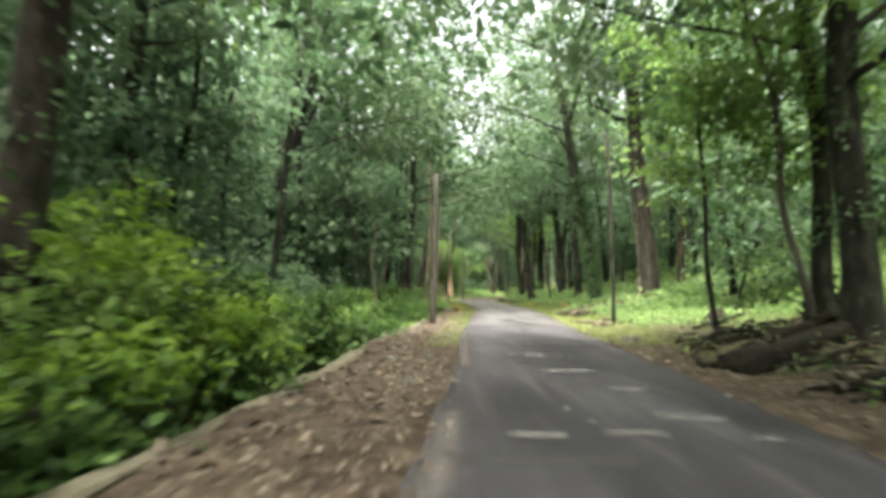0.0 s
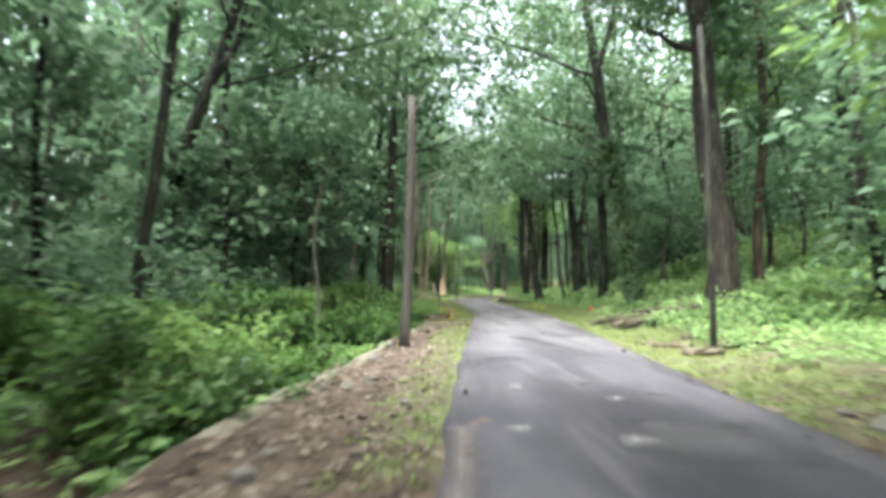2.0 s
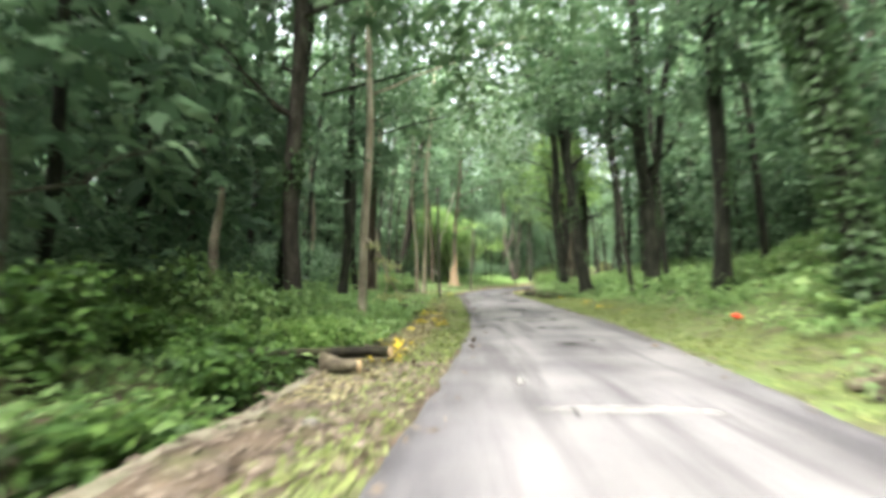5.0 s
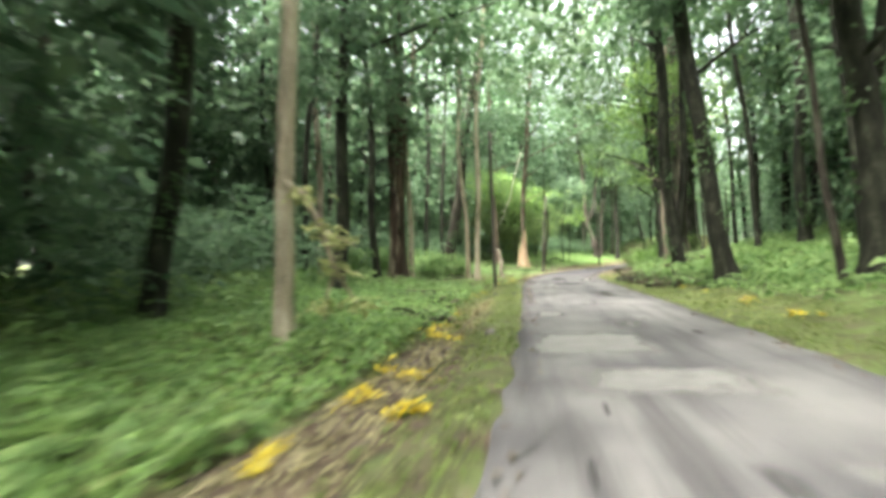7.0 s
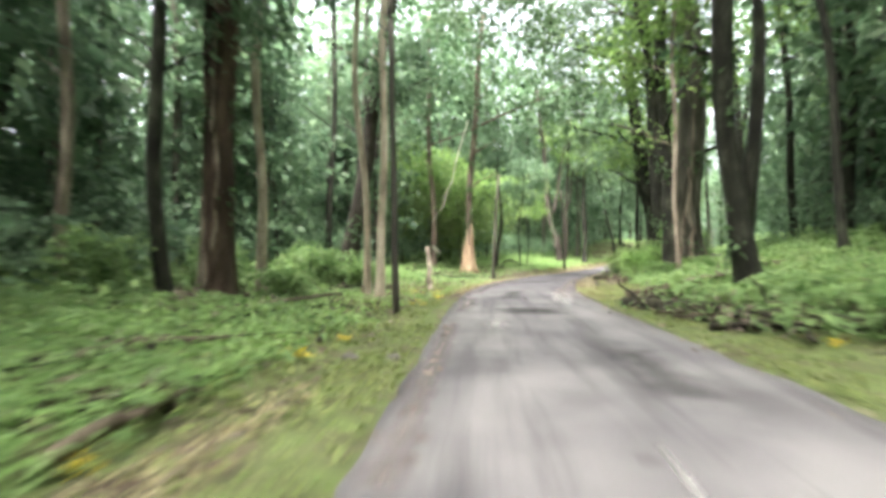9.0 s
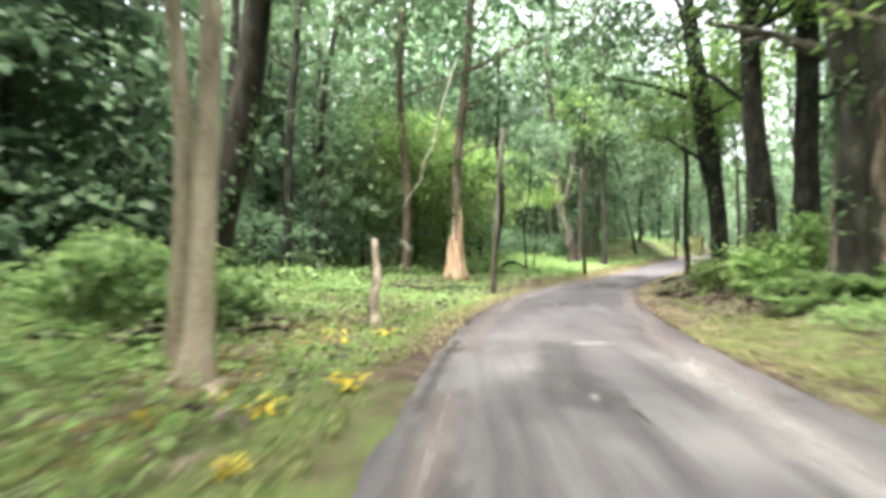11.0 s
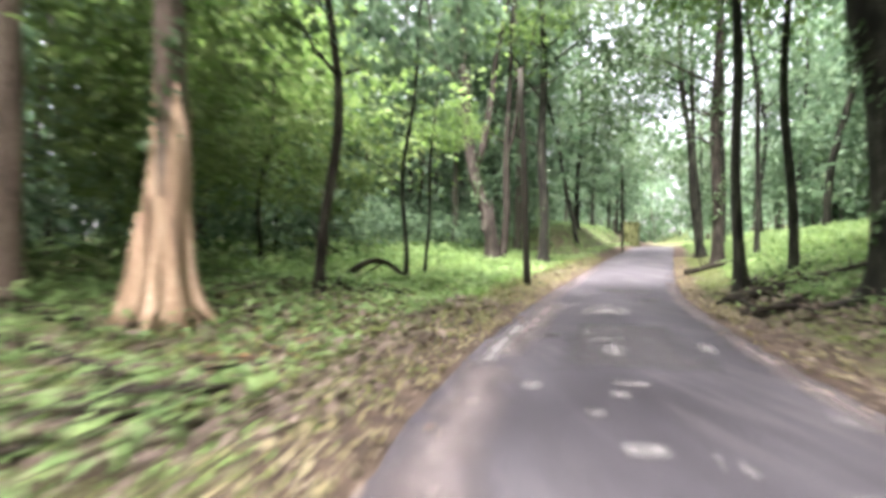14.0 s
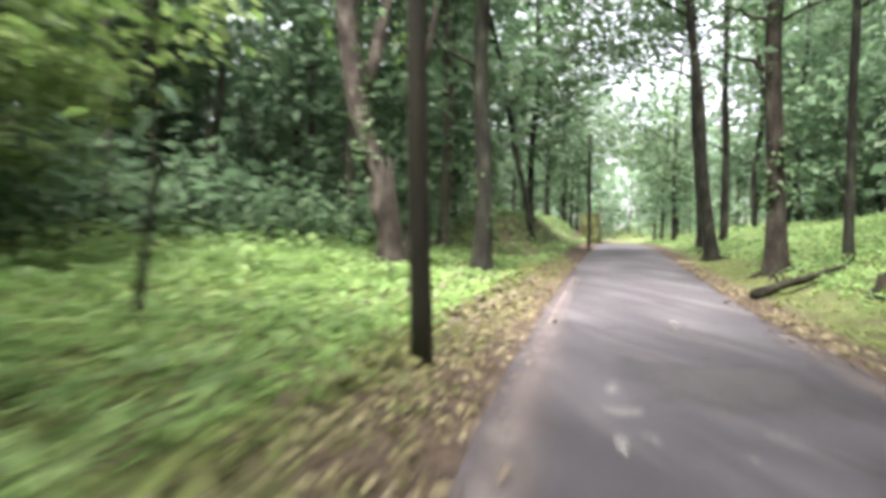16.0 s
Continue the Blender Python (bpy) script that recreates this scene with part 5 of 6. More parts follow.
def litter(name, label, boxes, size, mat, seed):
    r = np.random.default_rng(seed)
    P = []
    for side, y0, y1, e0, e1, dens in boxes:
        n = int((y1 - y0) * (e1 - e0) * dens)
        y = r.uniform(y0, y1, n)
        j = np.clip(np.searchsorted(line_y, y), 0, len(C) - 1)
        o = half_width(y) + e0 + (e1 - e0) * r.random(n)
        P.append(C[j] + CN[j] * (side * o)[:, None])
    q = np.concatenate(P)
    n = len(q)
    d, at = to_road(q[:, 0], q[:, 1])
    z = np.where(np.abs(d) < half_width(at), road_z(at) + 0.03 * (1 - (d / half_width(at)) ** 2) + 0.006, ground_z(q[:, 0], q[:, 1]))
    base = np.stack([q[:, 0], q[:, 1], z + r.uniform(0.003, 0.03, n)], 1)
    way = unit(r.normal(size=(n, 3)) * [1, 1, 0.12])
    up = unit(np.array([0, 0, 1.0]) + r.normal(size=(n, 3)) * 0.3)
    ln = size * r.uniform(0.5, 1.5, n)
    v, f = leaf_arrays(base, way, up, ln, ln * r.uniform(0.3, 0.65, n), r.uniform(-0.15, 0.15, n))
    return tagged(new(name, big_mesh(name, v, f, mat)), label, "leaf litter", kind="stuff")


litter("leaf_litter", "dry brown fallen leaves strewn over the verge",
       [(-1, -6, 34, 0.1, 2.1, 85), (-1, 34, 72, 0.9, 2.0, 26), (1, -4, 14, 0.1, 5, 45), (1, 14, 26, 0.3, 4, 26), (1, 72, 98, 0.1, 6, 55), (-1, -6, 104, -0.35, 0.1, 9), (1, -6, 104, -0.35, 0.1, 9)], 0.12, DRY, 51)


litter("leaf_litter", "small dry tan leaves and twigs beside the asphalt",
       [(-1, 72, 106, 0.0, 2.0, 70), (-1, 83, 92, 0.3, 3.0, 40), (1, 90, 106, 0.0, 0.9, 60)], 0.085, DRY, 53)
litter("leaf_litter", "rusty orange fallen leaves between the herbs",
       [(-1, 64, 92, 2.1, 3.3, 60)], 0.13, ORANGE_DRY, 52)


def bush(x, y, h, w, seed, mat=LEAF_BUSH, leaves=1100, label="lush bright green bush beyond the kerb"):
    r = np.random.default_rng(seed)
    root = tagged(new("bush"), label, "bush", "roadside bushes")
    root.location = (x, y, gz(x, y))
    tips = []
    for k in range(9):
        a = r.uniform(0, 6.283)
        tip = np.array([np.cos(a) * w * r.uniform(0.2, 0.75), np.sin(a) * w * r.uniform(0.2, 0.75), h * r.uniform(0.55, 0.95)])
        b = bend((r.uniform(-0.15, 0.15), r.uniform(-0.15, 0.15), -0.1), tip, 6, 0.08, seed + k)
        v, f = tube_arrays(b, np.linspace(0.018, 0.006, 6), 5, 0.05, None, k)
        child("stem", mesh_from("stem", v.tolist(), f, BARK_BROWN, True), root)
        tips += [b[2], b[3], b[4], b[5]]
    tips = np.array(tips)
    top = tips[:, 2] > h * 0.6
    per = leaves // len(tips)
    child("foliage", leaves_on(tips[~top], r, per, w * 0.24, 0.2, mat, "foliage"), root)
    # Near bushes get lighter tops: light from above is put into the leaf colour.
    if top.any():
        child("young_foliage", leaves_on(tips[top] + [0, 0, 0.05], r, per + 6, w * 0.17, 0.19, LEAF_TOP if y < 9 else mat, "young_foliage"), root, "yellow-green top leaves, lightened as if lit" if y < 9 else "")


r = np.random.default_rng(61)
for k in range(46):
    y = -3 + k * 0.84
    j = int(np.searchsorted(line_y, y))
    row = k % 3
    o = half_width(y) + kerb_gap(y) + (0.75, 1.9, 3.2)[row] + r.uniform(-0.2, 0.3)
    p = C[j] - CN[j] * o
    tall = float(np.interp(y, [-3, 4, 9, 13, 20, 32, 36], [2.2, 2.4, 2.3, 1.5, 1.35, 1.25, 0.9])) * (0.72, 1.0, 1.12)[row]
    if row == 1 and k % 4 == 0 and y > 9:
        continue
    if row == 1 and y < 10:
        p = p + [r.uniform(-0.3, 0.3), 0.2]
        tall *= 1.12
    bush(p[0], p[1], tall * r.uniform(0.65 if y > 10 else 0.9, 1.35), r.uniform(0.75, 1.3), 700 + k, LEAF_BUSH if k % 5 else LEAF_LIGHT, int(r.uniform(800, 1300)))



for k, (y, o, h) in enumerate(((-1.2, 1.1, 1.9), (0.6, 1.3, 2.0), (2.4, 1.0, 1.9), (3.6, 2.2, 2.5), (5.0, 1.1, 1.9), (6.4, 2.0, 2.5), (7.6, 1.0, 1.7), (9.2, 1.8, 2.2), (4.4, 3.4, 2.9), (7.8, 3.2, 2.8), (1.6, 3.0, 2.7), (11.2, 2.4, 1.9))):
    j = int(np.searchsorted(line_y, y))
    p = C[j] - CN[j] * (half_width(y) + kerb_gap(y) + o)
    bush(p[0], p[1], h, 1.15, 780 + k, LEAF_BUSH, 1300)


for k, (x, y, h, w) in enumerate(((-0.9, 36.6, 1.3, 1.1), (-1.6, 38.2, 1.4, 1.2), (-0.6, 39.4, 1.0, 1.0), (-2.6, 37.2, 1.6, 1.2), (0.3, 70.7, 1.1, 0.9), (-0.5, 71.6, 1.4, 1.1), (0.5, 72.4, 1.0, 0.9), (-1.4, 70.4, 1.5, 1.2), (-2.4, 72.2, 1.7, 1.2), (-3.6, 61.5, 1.6, 1.2), (-2.6, 65.4, 1.5, 1.1), (-3.4, 67.4, 1.7, 1.3), (-0.3, 64.9, 0.9, 0.9))):
    bush(x, y, h, w, 840 + k, LEAF_HERB, 1000, "leafy green shrub under the forest trees")


for k, (x, y, h, w) in enumerate(((12.4, 76.2, 1.2, 1.1), (13.3, 77.2, 1.5, 1.3), (14.3, 76.8, 1.8, 1.3), (12.0, 77.8, 1.0, 1.0), (14.0, 78.4, 1.5, 1.2), (15.2, 77.6, 2.0, 1.3))):
    bush(x, y, h, w, 870 + k, LEAF_OLIVE if k % 2 else LEAF_CARPET, 1200, "low spreading yellow-green shrub on the bank")


def fern_model(seed, x, y):
    """A rosette of arching fronds with paired leaflets."""
    rr = np.random.default_rng(seed)
    root = tagged(new("fern"), "green fern with arching fronds under trees", "fern", "roadside ferns")
    root.location = (x, y, gz(x, y))
    for k in range(9):
        a = k * 0.698 + rr.uniform(-0.25, 0.25)
        ln, rise = rr.uniform(0.65, 0.95), rr.uniform(0.45, 0.8)
        t = np.linspace(0.12, 1, 13)
        o = np.array([np.cos(a), np.sin(a), 0.0])
        spine = o * (ln * t)[:, None] + np.array([0, 0, 1.0]) * (rise * (1.7 * t - 1.25 * t * t))[:, None]
        side = np.array([-np.sin(a), np.cos(a), 0.0])
        base = np.repeat(spine, 2, 0)
        sgn = np.tile([-1.0, 1.0], len(t))[:, None]
        way = unit(side * sgn + o * 0.35 + rr.normal(size=base.shape) * 0.08)
        size = np.repeat(0.2 * np.sin(np.pi * np.clip(t * 0.86 + 0.12, 0, 1)) + 0.03, 2)
        v, f = leaf_arrays(base, way, np.tile([[0, 0, 1.0]], (len(base), 1)), size, size * 0.42, 0.2)
        child("frond", big_mesh("frond", v, f, LEAF_HERB if k % 3 else LEAF_LIGHT), root)
    return root


ferns = [fern_model(900, 12.9, 76.6), fern_model(901, 13.6, 77.6), fern_model(902, 12.2, 78.2)]
r = np.random.default_rng(77)
spots = [(1, r.uniform(73, 80), r.uniform(2.4, 5.5)) for _ in range(16)] + [(1, r.uniform(22, 66), r.uniform(2.6, 9)) for _ in range(40)] + [(-1, r.uniform(34.5, 40), r.uniform(2.2, 4)) for _ in range(10)] + [(-1, r.uniform(92, 104), r.uniform(2.5, 7)) for _ in range(10)] + [(1, r.uniform(95, 110), r.uniform(2.6, 7)) for _ in range(14)]
for k, (side, y, e) in enumerate(spots):
    j = int(np.searchsorted(line_y, y))
    p = C[j] + CN[j] * side * (half_width(y) + e)
    q = r.uniform(0.75, 1.25)
    copy_thing(ferns[k % 3], pose(p[0], p[1], gz(*p), 0, 0, r.uniform(0, 360)) @ Matrix.Diagonal((q, q, q * r.uniform(0.8, 1.1), 1)))

# yellowing plants of the verge
r = np.random.default_rng(71)


def yellow_plant(x, y, s, seed):
    rr = np.random.default_rng(seed)
    root = tagged(new("yellow_plant"), "small plant with broad yellow leaves on verge", "plant", "yellow verge plants")
    root.location = (x, y, gz(x, y))
    n = 18
    a = rr.uniform(0, 6.283, n)
    way = unit(np.stack([np.cos(a), np.sin(a), rr.uniform(0.15, 0.9, n)], 1))
    up = unit(np.array([0, 0, 1.0]) - way * way[:, 2:3])
    base = rr.normal(size=(n, 3)) * [0.07, 0.07, 0.02] * s + [0, 0, 0.1 * s]
    base = base + rr.normal(size=(n, 3)) * [0.1, 0.1, 0.06] * s
    v, f = leaf_arrays(base, way, up, 0.19 * s * rr.uniform(0.7, 1.3, n), 0.1 * s, rr.uniform(0.1, 0.5, n))
    child("leaves", big_mesh("leaves", v, f, YELLOW), root)
    bits = [tube_arrays([(0, 0, -0.03), (0.01, 0.01, 0.12 * s)], [0.012, 0.008], 5, 0.05, None, seed)]
    v, f = join_arrays(bits)
    child("stalk", mesh_from("stalk", v.tolist(), f, LEAF_HERB), root)


for k in range(44):
    y = float(r.choice([r.uniform(33, 36), r.uniform(37, 52), r.uniform(50, 70), r.uniform(66, 73)], p=[0.12, 0.45, 0.3, 0.13]))
    j = int(np.searchsorted(line_y, y))
    side = 1 if r.random() < 0.12 else -1
    e = r.uniform(0.7, 2.1) if y < 53 else r.uniform(0.6, 2.4)
    p = C[j] + CN[j] * side * (half_width(y) + e)
    yellow_plant(p[0], p[1], r.uniform(0.4, 0.95), 800 + k)


# ---- poles ----
def pole(x, y, h, dia, lean, mat, label, top=True):
    root = tagged(new("wooden_pole"), label, "pole", "roadside poles")
    root.location = (x, y, gz(x, y))
    p = bend((0, 0, -0.4), (lean[0], lean[1], h), 9, 0.03, int(x * 10 + y))
    v, f = tube_arrays(p, dia / 2 * np.linspace(1.08, 0.82, 9), 10, 0.03, None, int(y))
    child("shaft", mesh_from("shaft", v.tolist(), f, mat, True), root)
    if top:
        t = p[-1]
        for s in (-1, 1):
            b = [t + [0, 0, -0.3], t + [s * 0.14, 0, -0.27], t + [s * 0.28, 0, -0.1], t + [s * 0.33, 0, 0.1]]
            v, f = tube_arrays(b, [0.026, 0.024, 0.022, 0.018], 7, 0.02, None, 2)
            child("bracket", mesh_from("bracket", v.tolist(), f, METAL, True), root, "dull metal bracket")


GREY_POLE = "weathered grey wooden utility pole on the verge"
pole(0.83, 23.25, 6.1, 0.24, (0.1, 0), POLE_WOOD, GREY_POLE)
pole(7.9, 22.25, 7.6, 0.15, (-0.2, 0), BARK_DARK, "thin dark wooden pole on mossy verge", False)
pole(2.95, 63.4, 7.4, 0.17, (-0.15, 0), POLE_WOOD, GREY_POLE)
pole(5.73, 82.0, 6.0, 0.2, (0.35, 0), BARK_GREY, GREY_POLE, False)
pole(11.9, 96.8, 6.5, 0.2, (-0.2, 0), POLE_DARK, "dark wooden utility pole beside the road", False)
pole(25.9, 121.5, 6.5, 0.2, (0, 0), POLE_DARK, "dark wooden utility pole beside the road", False)


# ---- logs, stumps and debris ----
def log(a, b, dia, mat, label, seed, ends=None, arch=0.0, twigs=0, cut=False):
    root = tagged(new("log"), label, "log")
    root.location = (a[0], a[1], 0)
    p = bend((0, 0, a[2]), (b[0] - a[0], b[1] - a[1], b[2]), 9, dia * 0.25, seed)
    p[:, 2] += arch * np.sin(np.linspace(0, np.pi, 9))
    v, f = tube_arrays(p, dia / 2 * np.linspace(1, 0.7, 9), 10, 0.16, None, seed)
    child("stem", mesh_from("stem", v.tolist(), f, mat, True), root)
    r = np.random.default_rng(seed)
    for k in range(twigs):
        i = r.integers(1, 8)
        d = unit(r.normal(size=3) + [0, 0, 0.6])
        q = bend(p[i], p[i] + d * r.uniform(0.4, 1.1), 5, 0.08, seed + k)
        v, f = tube_arrays(q, dia * 0.16 * np.linspace(1, 0.3, 5), 5, 0.05, None, k)
        child("branch_stub", mesh_from("branch_stub", v.tolist(), f, mat, True), root)
    if cut:
        bm = bmesh.new()
        bmesh.ops.create_cone(bm, segments=12, cap_ends=True, radius1=dia * 0.36, radius2=dia * 0.34, depth=0.02)
        d = Vector(p[-1] - p[-2]).to_track_quat("Z", "Y").to_matrix().to_4x4()
        bm.transform(Matrix.Translation(p[-1] + unit(p[-1] - p[-2]) * 0.008) @ d)
        part("cut_face", bm, CUT_WOOD, root, "pale sawn wood")


def on(x, y, up=0.1):
    return (x, y, gz(x, y) + up)


log(on(-0.1, 34.6, 0.32), on(2.45, 34.1, 0.24), 0.24, LOG_DARK, "dark fallen log lying across the verge", 1, twigs=1, cut=True)
log(on(1.6, 33.4, 0.1), on(2.2, 33.1, 0.14), 0.24, LOG_WOOD, "short chopped log piece on the grass", 2, cut=True)
log(on(7.9, 29.2, 0.12), on(10.2, 30.0, 0.15), 0.24, LOG_WOOD, "pale fallen log among roadside plants", 3, twigs=3)
log(on(9.2, 29.4, 0.14), on(12.0, 31.0, 0.3), 0.13, LOG_WOOD, "weathered fallen branch resting on undergrowth", 4, twigs=6, arch=0.12)
log(on(8.4, 31.0, 0.2), on(10.9, 29.0, 0.35), 0.13, LOG_WOOD, "thin fallen branch in a brush pile", 5, twigs=4)
log(on(9.8, 32.2, 0.3), on(11.6, 28.8, 0.25), 0.15, LOG_WOOD, "thin fallen branch in a brush pile", 6, twigs=4)
log(on(5.7, 9.3, 0.12), on(12.0, 13.2, 0.4), 0.56, LOG_ROT, "dark rotting log sunk in leaf litter", 7, twigs=5)
log(on(7.2, 11.6, 0.05), on(9.6, 12.6, 0.55), 0.42, LOG_ROT, "black rotten root stock on leaf litter", 27, twigs=7)
log(on(6.6, 11.2, 0.02), on(8.6, 10.9, 0.1), 0.14, LOG_WOOD, "pale broken branch on leaf litter", 28, twigs=3)
log(on(6.2, 7.4, 0.04), on(9.8, 9.6, 0.2), 0.2, LOG_DARK, "weathered branch on leaf litter", 8, twigs=3)
log(on(6.4, 12.6, 0.07), on(10.5, 15.0, 0.12), 0.18, LOG_DARK, "dark thin branch lying on moss", 9, twigs=3)
log(on(6.7, 23.4, 0.05), on(7.7, 22.7, 0.08), 0.13, LOG_WOOD, "short brown branch lying on moss", 29, twigs=2)
log(on(6.9, 21.7, 0.06), on(7.6, 21.3, 0.1), 0.2, LOG_WOOD, "short brown log piece lying on moss", 30, twigs=1)
log(on(8.0, 22.1, 0.03), on(9.6, 22.3, 0.05), 0.1, LOG_DARK, "dark thin branch lying on moss", 31, twigs=2)
log(on(8.2, 24.6, 0.05), on(9.4, 24.2, 0.08), 0.12, LOG_WOOD, "short brown branch lying on moss", 32, twigs=2)
log(on(8.8, 17.4, 0.05), on(12.0, 20.0, 0.12), 0.14, LOG_DARK, "dark thin branch lying on moss", 10, twigs=2)
log(on(8.6, 63.6, 0.1), on(11.1, 57.2, 0.08), 0.34, LOG_DARK, "dark mossy fallen trunk along the roadside", 11, twigs=5)
log(on(9.0, 65.2, 0.2), on(12.6, 64.4, 0.5), 0.2, LOG_WOOD, "grey fallen branch among leafy debris", 12, twigs=4)
log(on(2.9, 83.5, 0.12), on(0.2, 86.8, 0.2), 0.2, LOG_WOOD, "weathered fallen branch in undergrowth", 13, twigs=3)
log(on(4.6, 82.9, 0.1), on(1.6, 82.2, 0.16), 0.2, LOG_DARK, "dark fallen branch in undergrowth", 14, twigs=3)
log(on(4.9, 86.0, 0.12), on(2.0, 87.8, 0.14), 0.16, LOG_DARK, "dark fallen branch in undergrowth", 15, twigs=3)
log(on(0.2, 79.6, 0.1), on(2.4, 80.6, 0.2), 0.12, LOG_DARK, "dark fallen branch in undergrowth", 16, twigs=2)
log(on(6.5, 95.1, 0.05), on(8.3, 95.6, 0.15), 0.19, LOG_DARK, "dark arching fallen limb over undergrowth", 17, arch=0.55, twigs=3)
log(on(11.9, 79.6, 0.08), on(15.8, 80.4, 0.15), 0.2, LOG_DARK, "weathered log on leaf-covered bank", 18, twigs=3)
log(on(13.0, 82.0, 0.1), on(16.5, 85.4, 0.2), 0.22, LOG_DARK, "dark log on leaf-covered bank", 19, twigs=3)
log(on(15.6, 92.5, 0.1), on(19.6, 93.0, 0.25), 0.2, LOG_DARK, "dark log on leaf-covered bank", 20, twigs=4)
log(on(17.6, 94.6, 0.1), on(20.5, 95.8, 0.2), 0.22, LOG_DARK, "dark log on leaf-covered bank", 21, twigs=3)
log(on(19.6, 101.5, 0.1), on(23.0, 102.6, 0.12), 0.2, LOG_DARK, "dark log on mossy bank", 22, twigs=4)
log(on(2.95, 73.5, -0.1), on(2.6, 75.2, 1.85), 0.25, BARK_PALE, "pale broken stump leaning out of herbs", 23)
log(on(-2.4, 39.4, -0.2), on(-2.3, 39.6, 3.4), 0.26, BARK_PALE, "pale snapped dead stump standing in bushes", 24)
log(on(0.6, 66.4, 0.1), on(2.4, 58.4, 0.1), 0.13, LOG_DARK, "dark fallen branch along the verge", 25, twigs=3)
log(on(-0.5, 60.5, 0.1), on(1.4, 64.0, 0.5), 0.1, LOG_WOOD, "grey dead branch among herbs", 26, twigs=4)


def brush_pile(x, y, w, n, seed, turn=0.0, leafy=140, mat=LOG_DARK):
    """A heap of fallen sticks and roots with leaves caught among them."""
    r = np.random.default_rng(seed)
    root = tagged(new("brush_pile"), "tangled heap of dark fallen branches and leaves", "brush pile", "brush piles")
    root.location = (x, y, gz(x, y))
    mid = []
    for k in range(n):
        a = turn + r.normal(0, 0.55)
        c = np.array([r.normal(0, w * 0.32), r.normal(0, 0.45)])
        c = np.array([c[0] * np.cos(turn) - c[1] * np.sin(turn), c[0] * np.sin(turn) + c[1] * np.cos(turn)])
        ln = w * r.uniform(0.3, 0.75)
        d = np.array([np.cos(a), np.sin(a)]) * ln / 2
        u, t = c - d, c + d
        rad = r.uniform(0.02, 0.085)
        dd, _at = to_road([u[0] + x, t[0] + x], [u[1] + y, t[1] + y])
        if np.any(np.abs(dd) < half_width(_at) + 0.45):
            continue
        p = bend((u[0], u[1], 0), (t[0], t[1], 0), 8, 0.16, seed + k)
        lift = rad * 0.6 + r.uniform(0, 0.22) * np.sin(np.linspace(0.15, np.pi * r.uniform(0.6, 1.0), 8))
        p[:, 2] = ground_z(p[:, 0] + x, p[:, 1] + y) - root.location[2] + lift
        v, f = tube_arrays(p, rad * np.linspace(1, 0.45, 8), 6, 0.16, None, seed + k)
        child("branch", mesh_from("branch", v.tolist(), f, mat if k % 4 else LOG_WOOD, True), root)
        mid += [p[2], p[5]]
    if leafy:
        child("leaves", leaves_on(mid, r, max(1, leafy // len(mid)), 0.22, 0.15, LEAF_HERB, "leaves"), root, "green leaves caught among the branches")
        child("dead_leaves", leaves_on(mid, r, max(1, leafy // len(mid)), 0.25, 0.14, DRY, "dead_leaves"), root, "dry brown leaves")


BRUSH_PILES_A = ((7.4, 10.2, 3.6, 18, 0.45, 160), (9.6, 11.2, 3.2, 16, 0.6, 120), (8.2, 8.2, 3.0, 14, 0.3, 100), (6.6, 6.6, 2.4, 12, 0.5, 80), (8.8, 5.2, 2.8, 12, 0.4, 80),
    (8.4, 14.4, 3.0, 10, 0.6, 80), (10.6, 16.2, 2.6, 10, 0.3, 60), (10.2, 30.2, 3.2, 16, 0.3, 260), (9.0, 31.8, 2.6, 12, 0.2, 220), (9.2, 62.0, 3.4, 18, -1.1, 420),
    (10.1, 59.6, 3.2, 18, -1.2, 460))
BRUSH_PILES_B = ((11.6, 58.4, 2.8, 12, 0.1, 300), (9.3, 64.6, 2.8, 12, -0.4, 260), (11.6, 80.4, 2.8, 16, 0.4, 90), (13.4, 80.6, 3.0, 16, 0.2, 90), (13.2, 83.8, 3.2, 16, 0.8, 90),
    (15.2, 86.6, 3.0, 14, 0.7, 90), (15.2, 90.4, 3.0, 16, 0.6, 70), (17.2, 93.4, 3.2, 16, 0.4, 80), (19.2, 95.6, 3.0, 14, 0.4, 80), (12.2, 75.5, 2.6, 12, 0.9, 150),
    (3.4, 83.4, 3.0, 16, 0.6, 150))
BRUSH_PILES_C = ((4.6, 85.4, 2.8, 16, 0.5, 120), (1.2, 88.6, 3.2, 16, 0.2, 160), (5.2, 84.4, 2.2, 12, 0.4, 80), (-1.0, 60.2, 3.0, 16, 0.5, 320), (0.6, 62.8, 3.0, 12, 1.2, 200),
    (-0.8, 64.6, 2.6, 12, 0.3, 260), (1.6, 54.8, 3.0, 12, 1.4, 120), (1.9, 50.0, 2.6, 10, 1.5, 80), (0.9, 57.6, 3.2, 12, 1.3, 140), (6.6, 93.2, 2.4, 10, 0.5, 120),
    (0.6, 70.6, 2.6, 10, 1.1, 160))
for k, (x, y, w, n, turn, leafy) in enumerate(BRUSH_PILES_A + BRUSH_PILES_B + BRUSH_PILES_C):
    brush_pile(x, y, w, n, 1200 + 40 * k, turn, leafy)


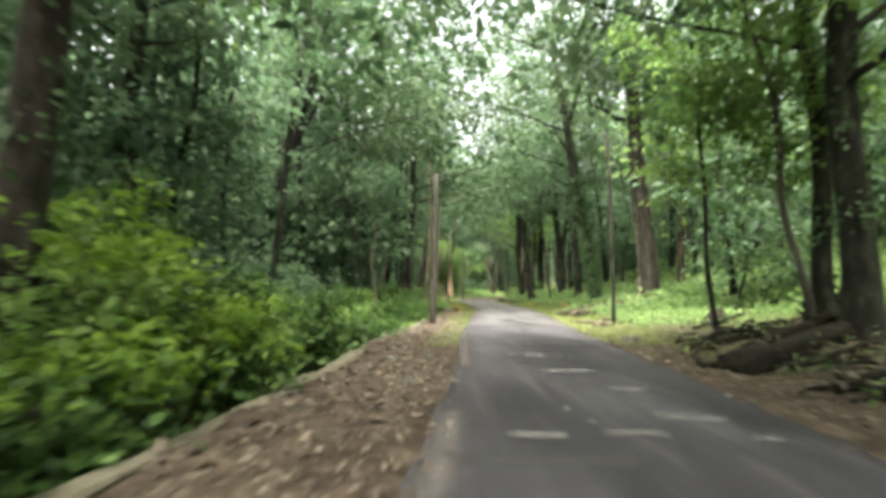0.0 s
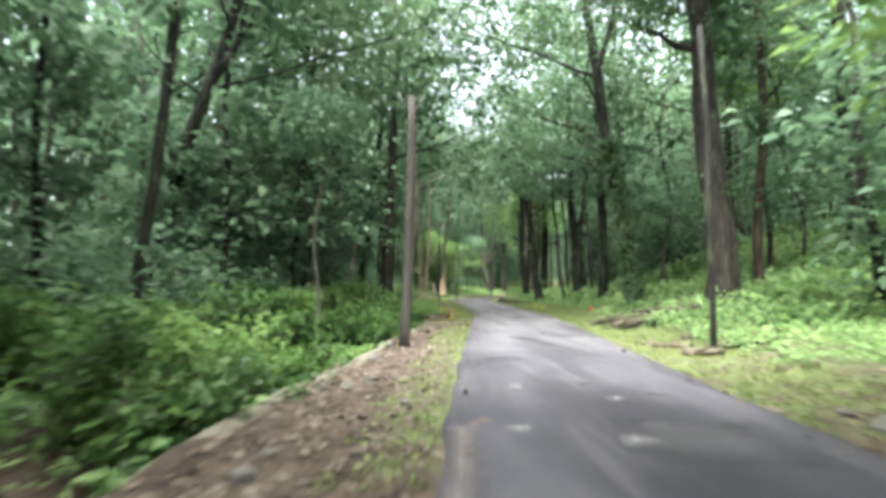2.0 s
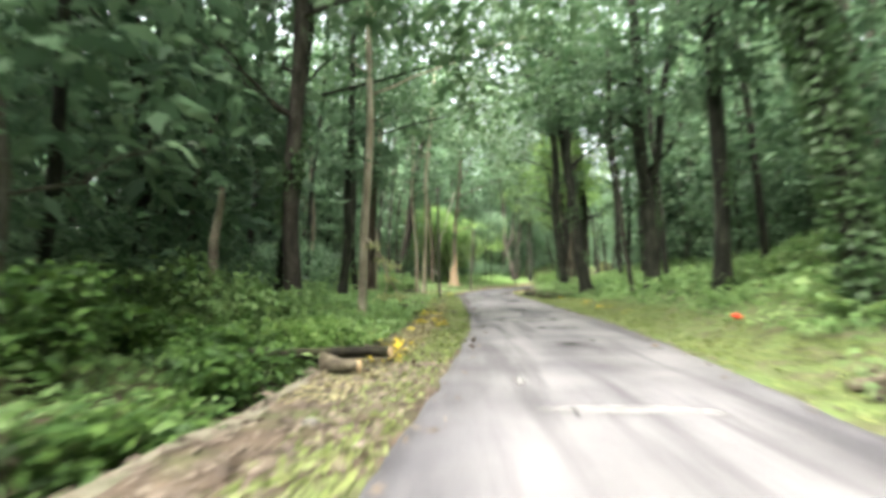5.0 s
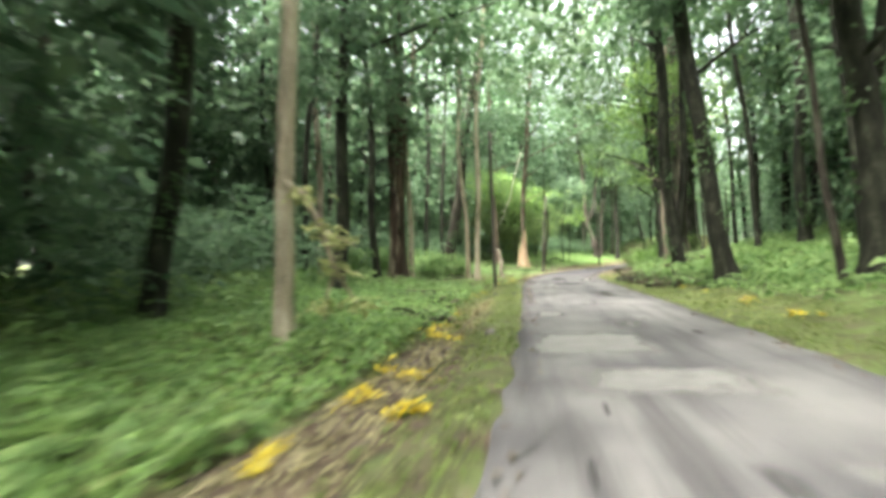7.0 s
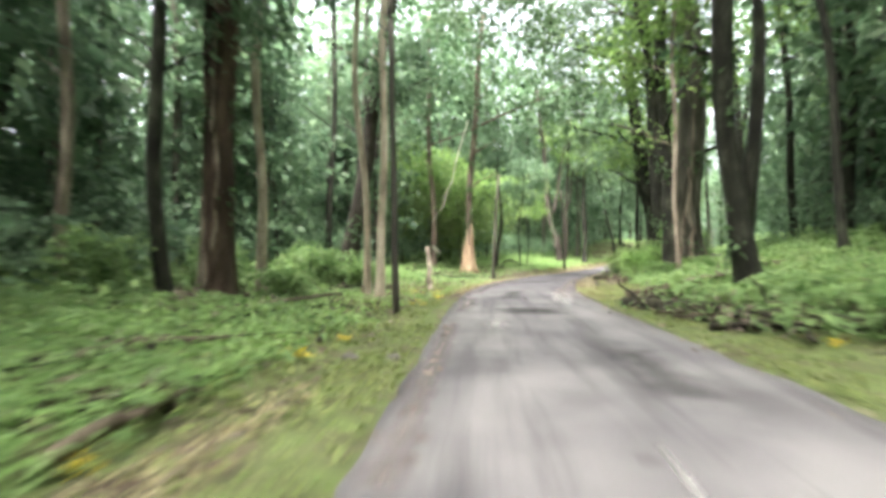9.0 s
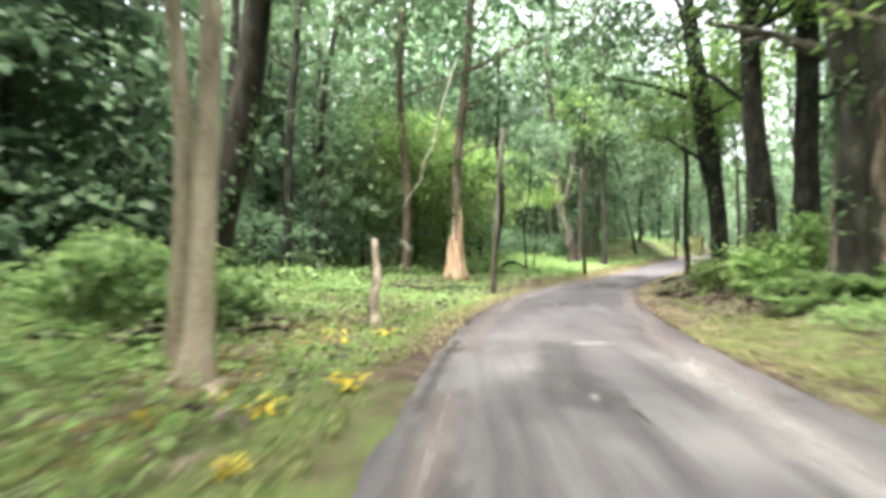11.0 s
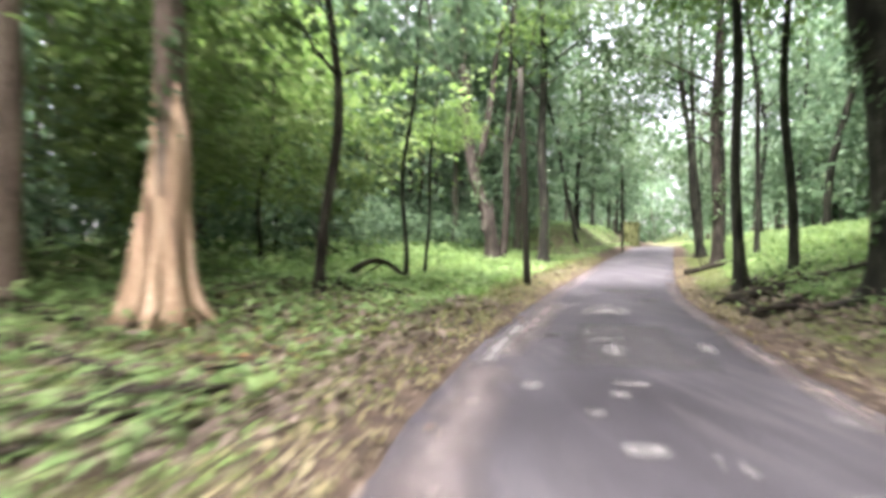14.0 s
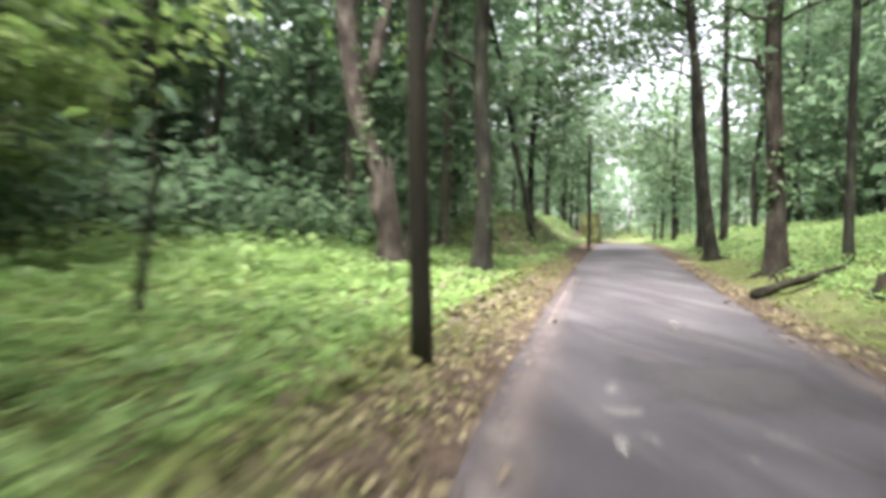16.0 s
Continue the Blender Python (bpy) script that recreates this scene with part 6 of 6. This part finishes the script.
def stump(x, y, s, seed, mat=LOG_DARK):
    root = tagged(new("stump"), "dark broken tree stump on mossy ground", "stump")
    root.location = (x, y, gz(x, y))
    v, f = tube_arrays([(0, 0, -0.2), (0, 0, 0.05), (0.03, 0, 0.2), (0.05, 0.02, 0.42)], np.array([0.36, 0.32, 0.25, 0.2]) * s, 11, 0.12, [0.6, 0.4, 0.15, 0], seed)
    v[-11:, 2] += np.random.default_rng(seed).uniform(-0.12, 0.15, 11)
    child("stem", mesh_from("stem", v.tolist(), f, mat, True), root)


stump(10.4, 19.2, 1.1, 1)
stump(20.6, 99.6, 0.6, 2)
stump(-1.2, 60.8, 0.9, 3, LOG_WOOD)


def vine():
    """Pale bare liana hanging beside the reddish trunk."""
    root = tagged(new("liana"), "pale bare hanging liana beside reddish trunk", "liana")
    root.location = (2.0, 87.6, 0)
    pts = [(2.3, 0.3, 10.5), (1.9, 0.2, 9.2), (1.45, 0.1, 7.7), (1.2, 0, 6.3), (0.8, 0, 5.7), (0.65, 0, 4.8), (0.05, 0, 4.0), (-0.15, 0, 3.5)]
    v, f = tube_arrays(pts, [0.045, 0.044, 0.04, 0.038, 0.036, 0.032, 0.026, 0.014], 7, 0.1, None, 9)
    child("stem", mesh_from("stem", v.tolist(), f, LIANA, True), root)


vine()


def frond():
    """Dead pale palm leaf drooping from a stalk."""
    x, y = 1.9, 86.0
    root = tagged(new("dead_frond"), "pale dead drooping leaf on thin stalk", "dead leaf")
    root.location = (x, y, gz(x, y))
    pts = [(-0.35, 0, -0.1), (-0.3, 0, 0.9), (-0.15, 0, 1.65), (0.1, 0, 1.75)]
    v, f = tube_arrays(pts, [0.02, 0.018, 0.014, 0.01], 6, 0.05, None, 2)
    child("stalk", mesh_from("stalk", v.tolist(), f, LOG_WOOD, True), root)
    rr = np.random.default_rng(4)
    n = 9
    base = np.tile([[0.0, 0, 1.75]], (n, 1)) + rr.normal(size=(n, 3)) * 0.04
    way = unit(np.array([1.0, 0, -0.55]) + rr.normal(size=(n, 3)) * 0.22)
    v, f = leaf_arrays(base, way, unit(np.array([0.2, 0.5, 1.0]) + rr.normal(size=(n, 3)) * 0.2), 0.65, 0.12, 0.25)
    child("leaf", big_mesh("leaf", v, f, PALE_LEAF), root)


frond()


def red_litter():
    root = tagged(new("litter"), "crumpled bright red plastic among roadside plants", "litter")
    x, y = 9.7, 37.8
    bm = bmesh.new()
    bmesh.ops.create_icosphere(bm, subdivisions=2, radius=0.1)
    for v in bm.verts:
        v.co *= 1 + 0.5 * noise.noise(v.co * 9)
        v.co.z *= 0.7
    part("wrapper", bm, RED, root)
    root.location = (x, y, gz(x, y) + 0.22)


red_litter()

# stones along the verges
r = np.random.default_rng(91)
for k in range(60):
    y = float(r.choice([r.uniform(2, 33), r.uniform(46, 66), r.uniform(3, 20), r.uniform(74, 98)]))
    side = -1 if k % 3 else 1
    j = int(np.searchsorted(line_y, y))
    e = r.uniform(0.25, 1.9) if side < 0 else r.uniform(0.5, 4.0)
    p = C[j] + CN[j] * side * (half_width(y) + e)
    s = r.uniform(0.04, 0.13) if side < 0 else r.uniform(0.06, 0.2)
    bm = bmesh.new()
    bmesh.ops.create_icosphere(bm, subdivisions=2, radius=s)
    for v in bm.verts:
        v.co *= 1 + 0.45 * noise.noise(v.co * (0.9 / s) + Vector((k, 0, 0)))
        v.co.z *= 0.6
    me = bpy.data.meshes.new("stone")
    bm.to_mesh(me)
    bm.free()
    me.materials.append(STONE)
    ob = tagged(new("stone", me), "small rough grey stone on the verge", "stone", "verge stones")
    ob.location = (p[0], p[1], gz(*p) + s * 0.2)


def mossy_wall():
    """Low mossy wall that ends the bank beside the road's far stretch."""
    root = tagged(new("mossy_wall"), "low moss-covered wall end beside the far road", "wall")
    y = 137.0
    j = int(np.searchsorted(line_y, y))
    p = C[j] - CN[j] * (half_width(y) + 0.7)
    root.location = (p[0], p[1], gz(*p))
    bm = bmesh.new()
    bmesh.ops.create_cube(bm, size=1)
    bmesh.ops.subdivide_edges(bm, edges=bm.edges[:], cuts=7, use_grid_fill=True)
    for v in bm.verts:
        q = v.co.copy()
        v.co = Vector((q.x * 1.5, q.y * 3.2, (q.z + 0.4) * 2.7))
        v.co += Vector((noise.noise(q * 5), noise.noise(q * 5 + Vector((7, 0, 0))), noise.noise(q * 5 + Vector((0, 9, 0))))) * 0.22
    ob = part("wall_body", bm, MOSS, root)
    ob.rotation_euler = (0, 0, radians(-29))


mossy_wall()
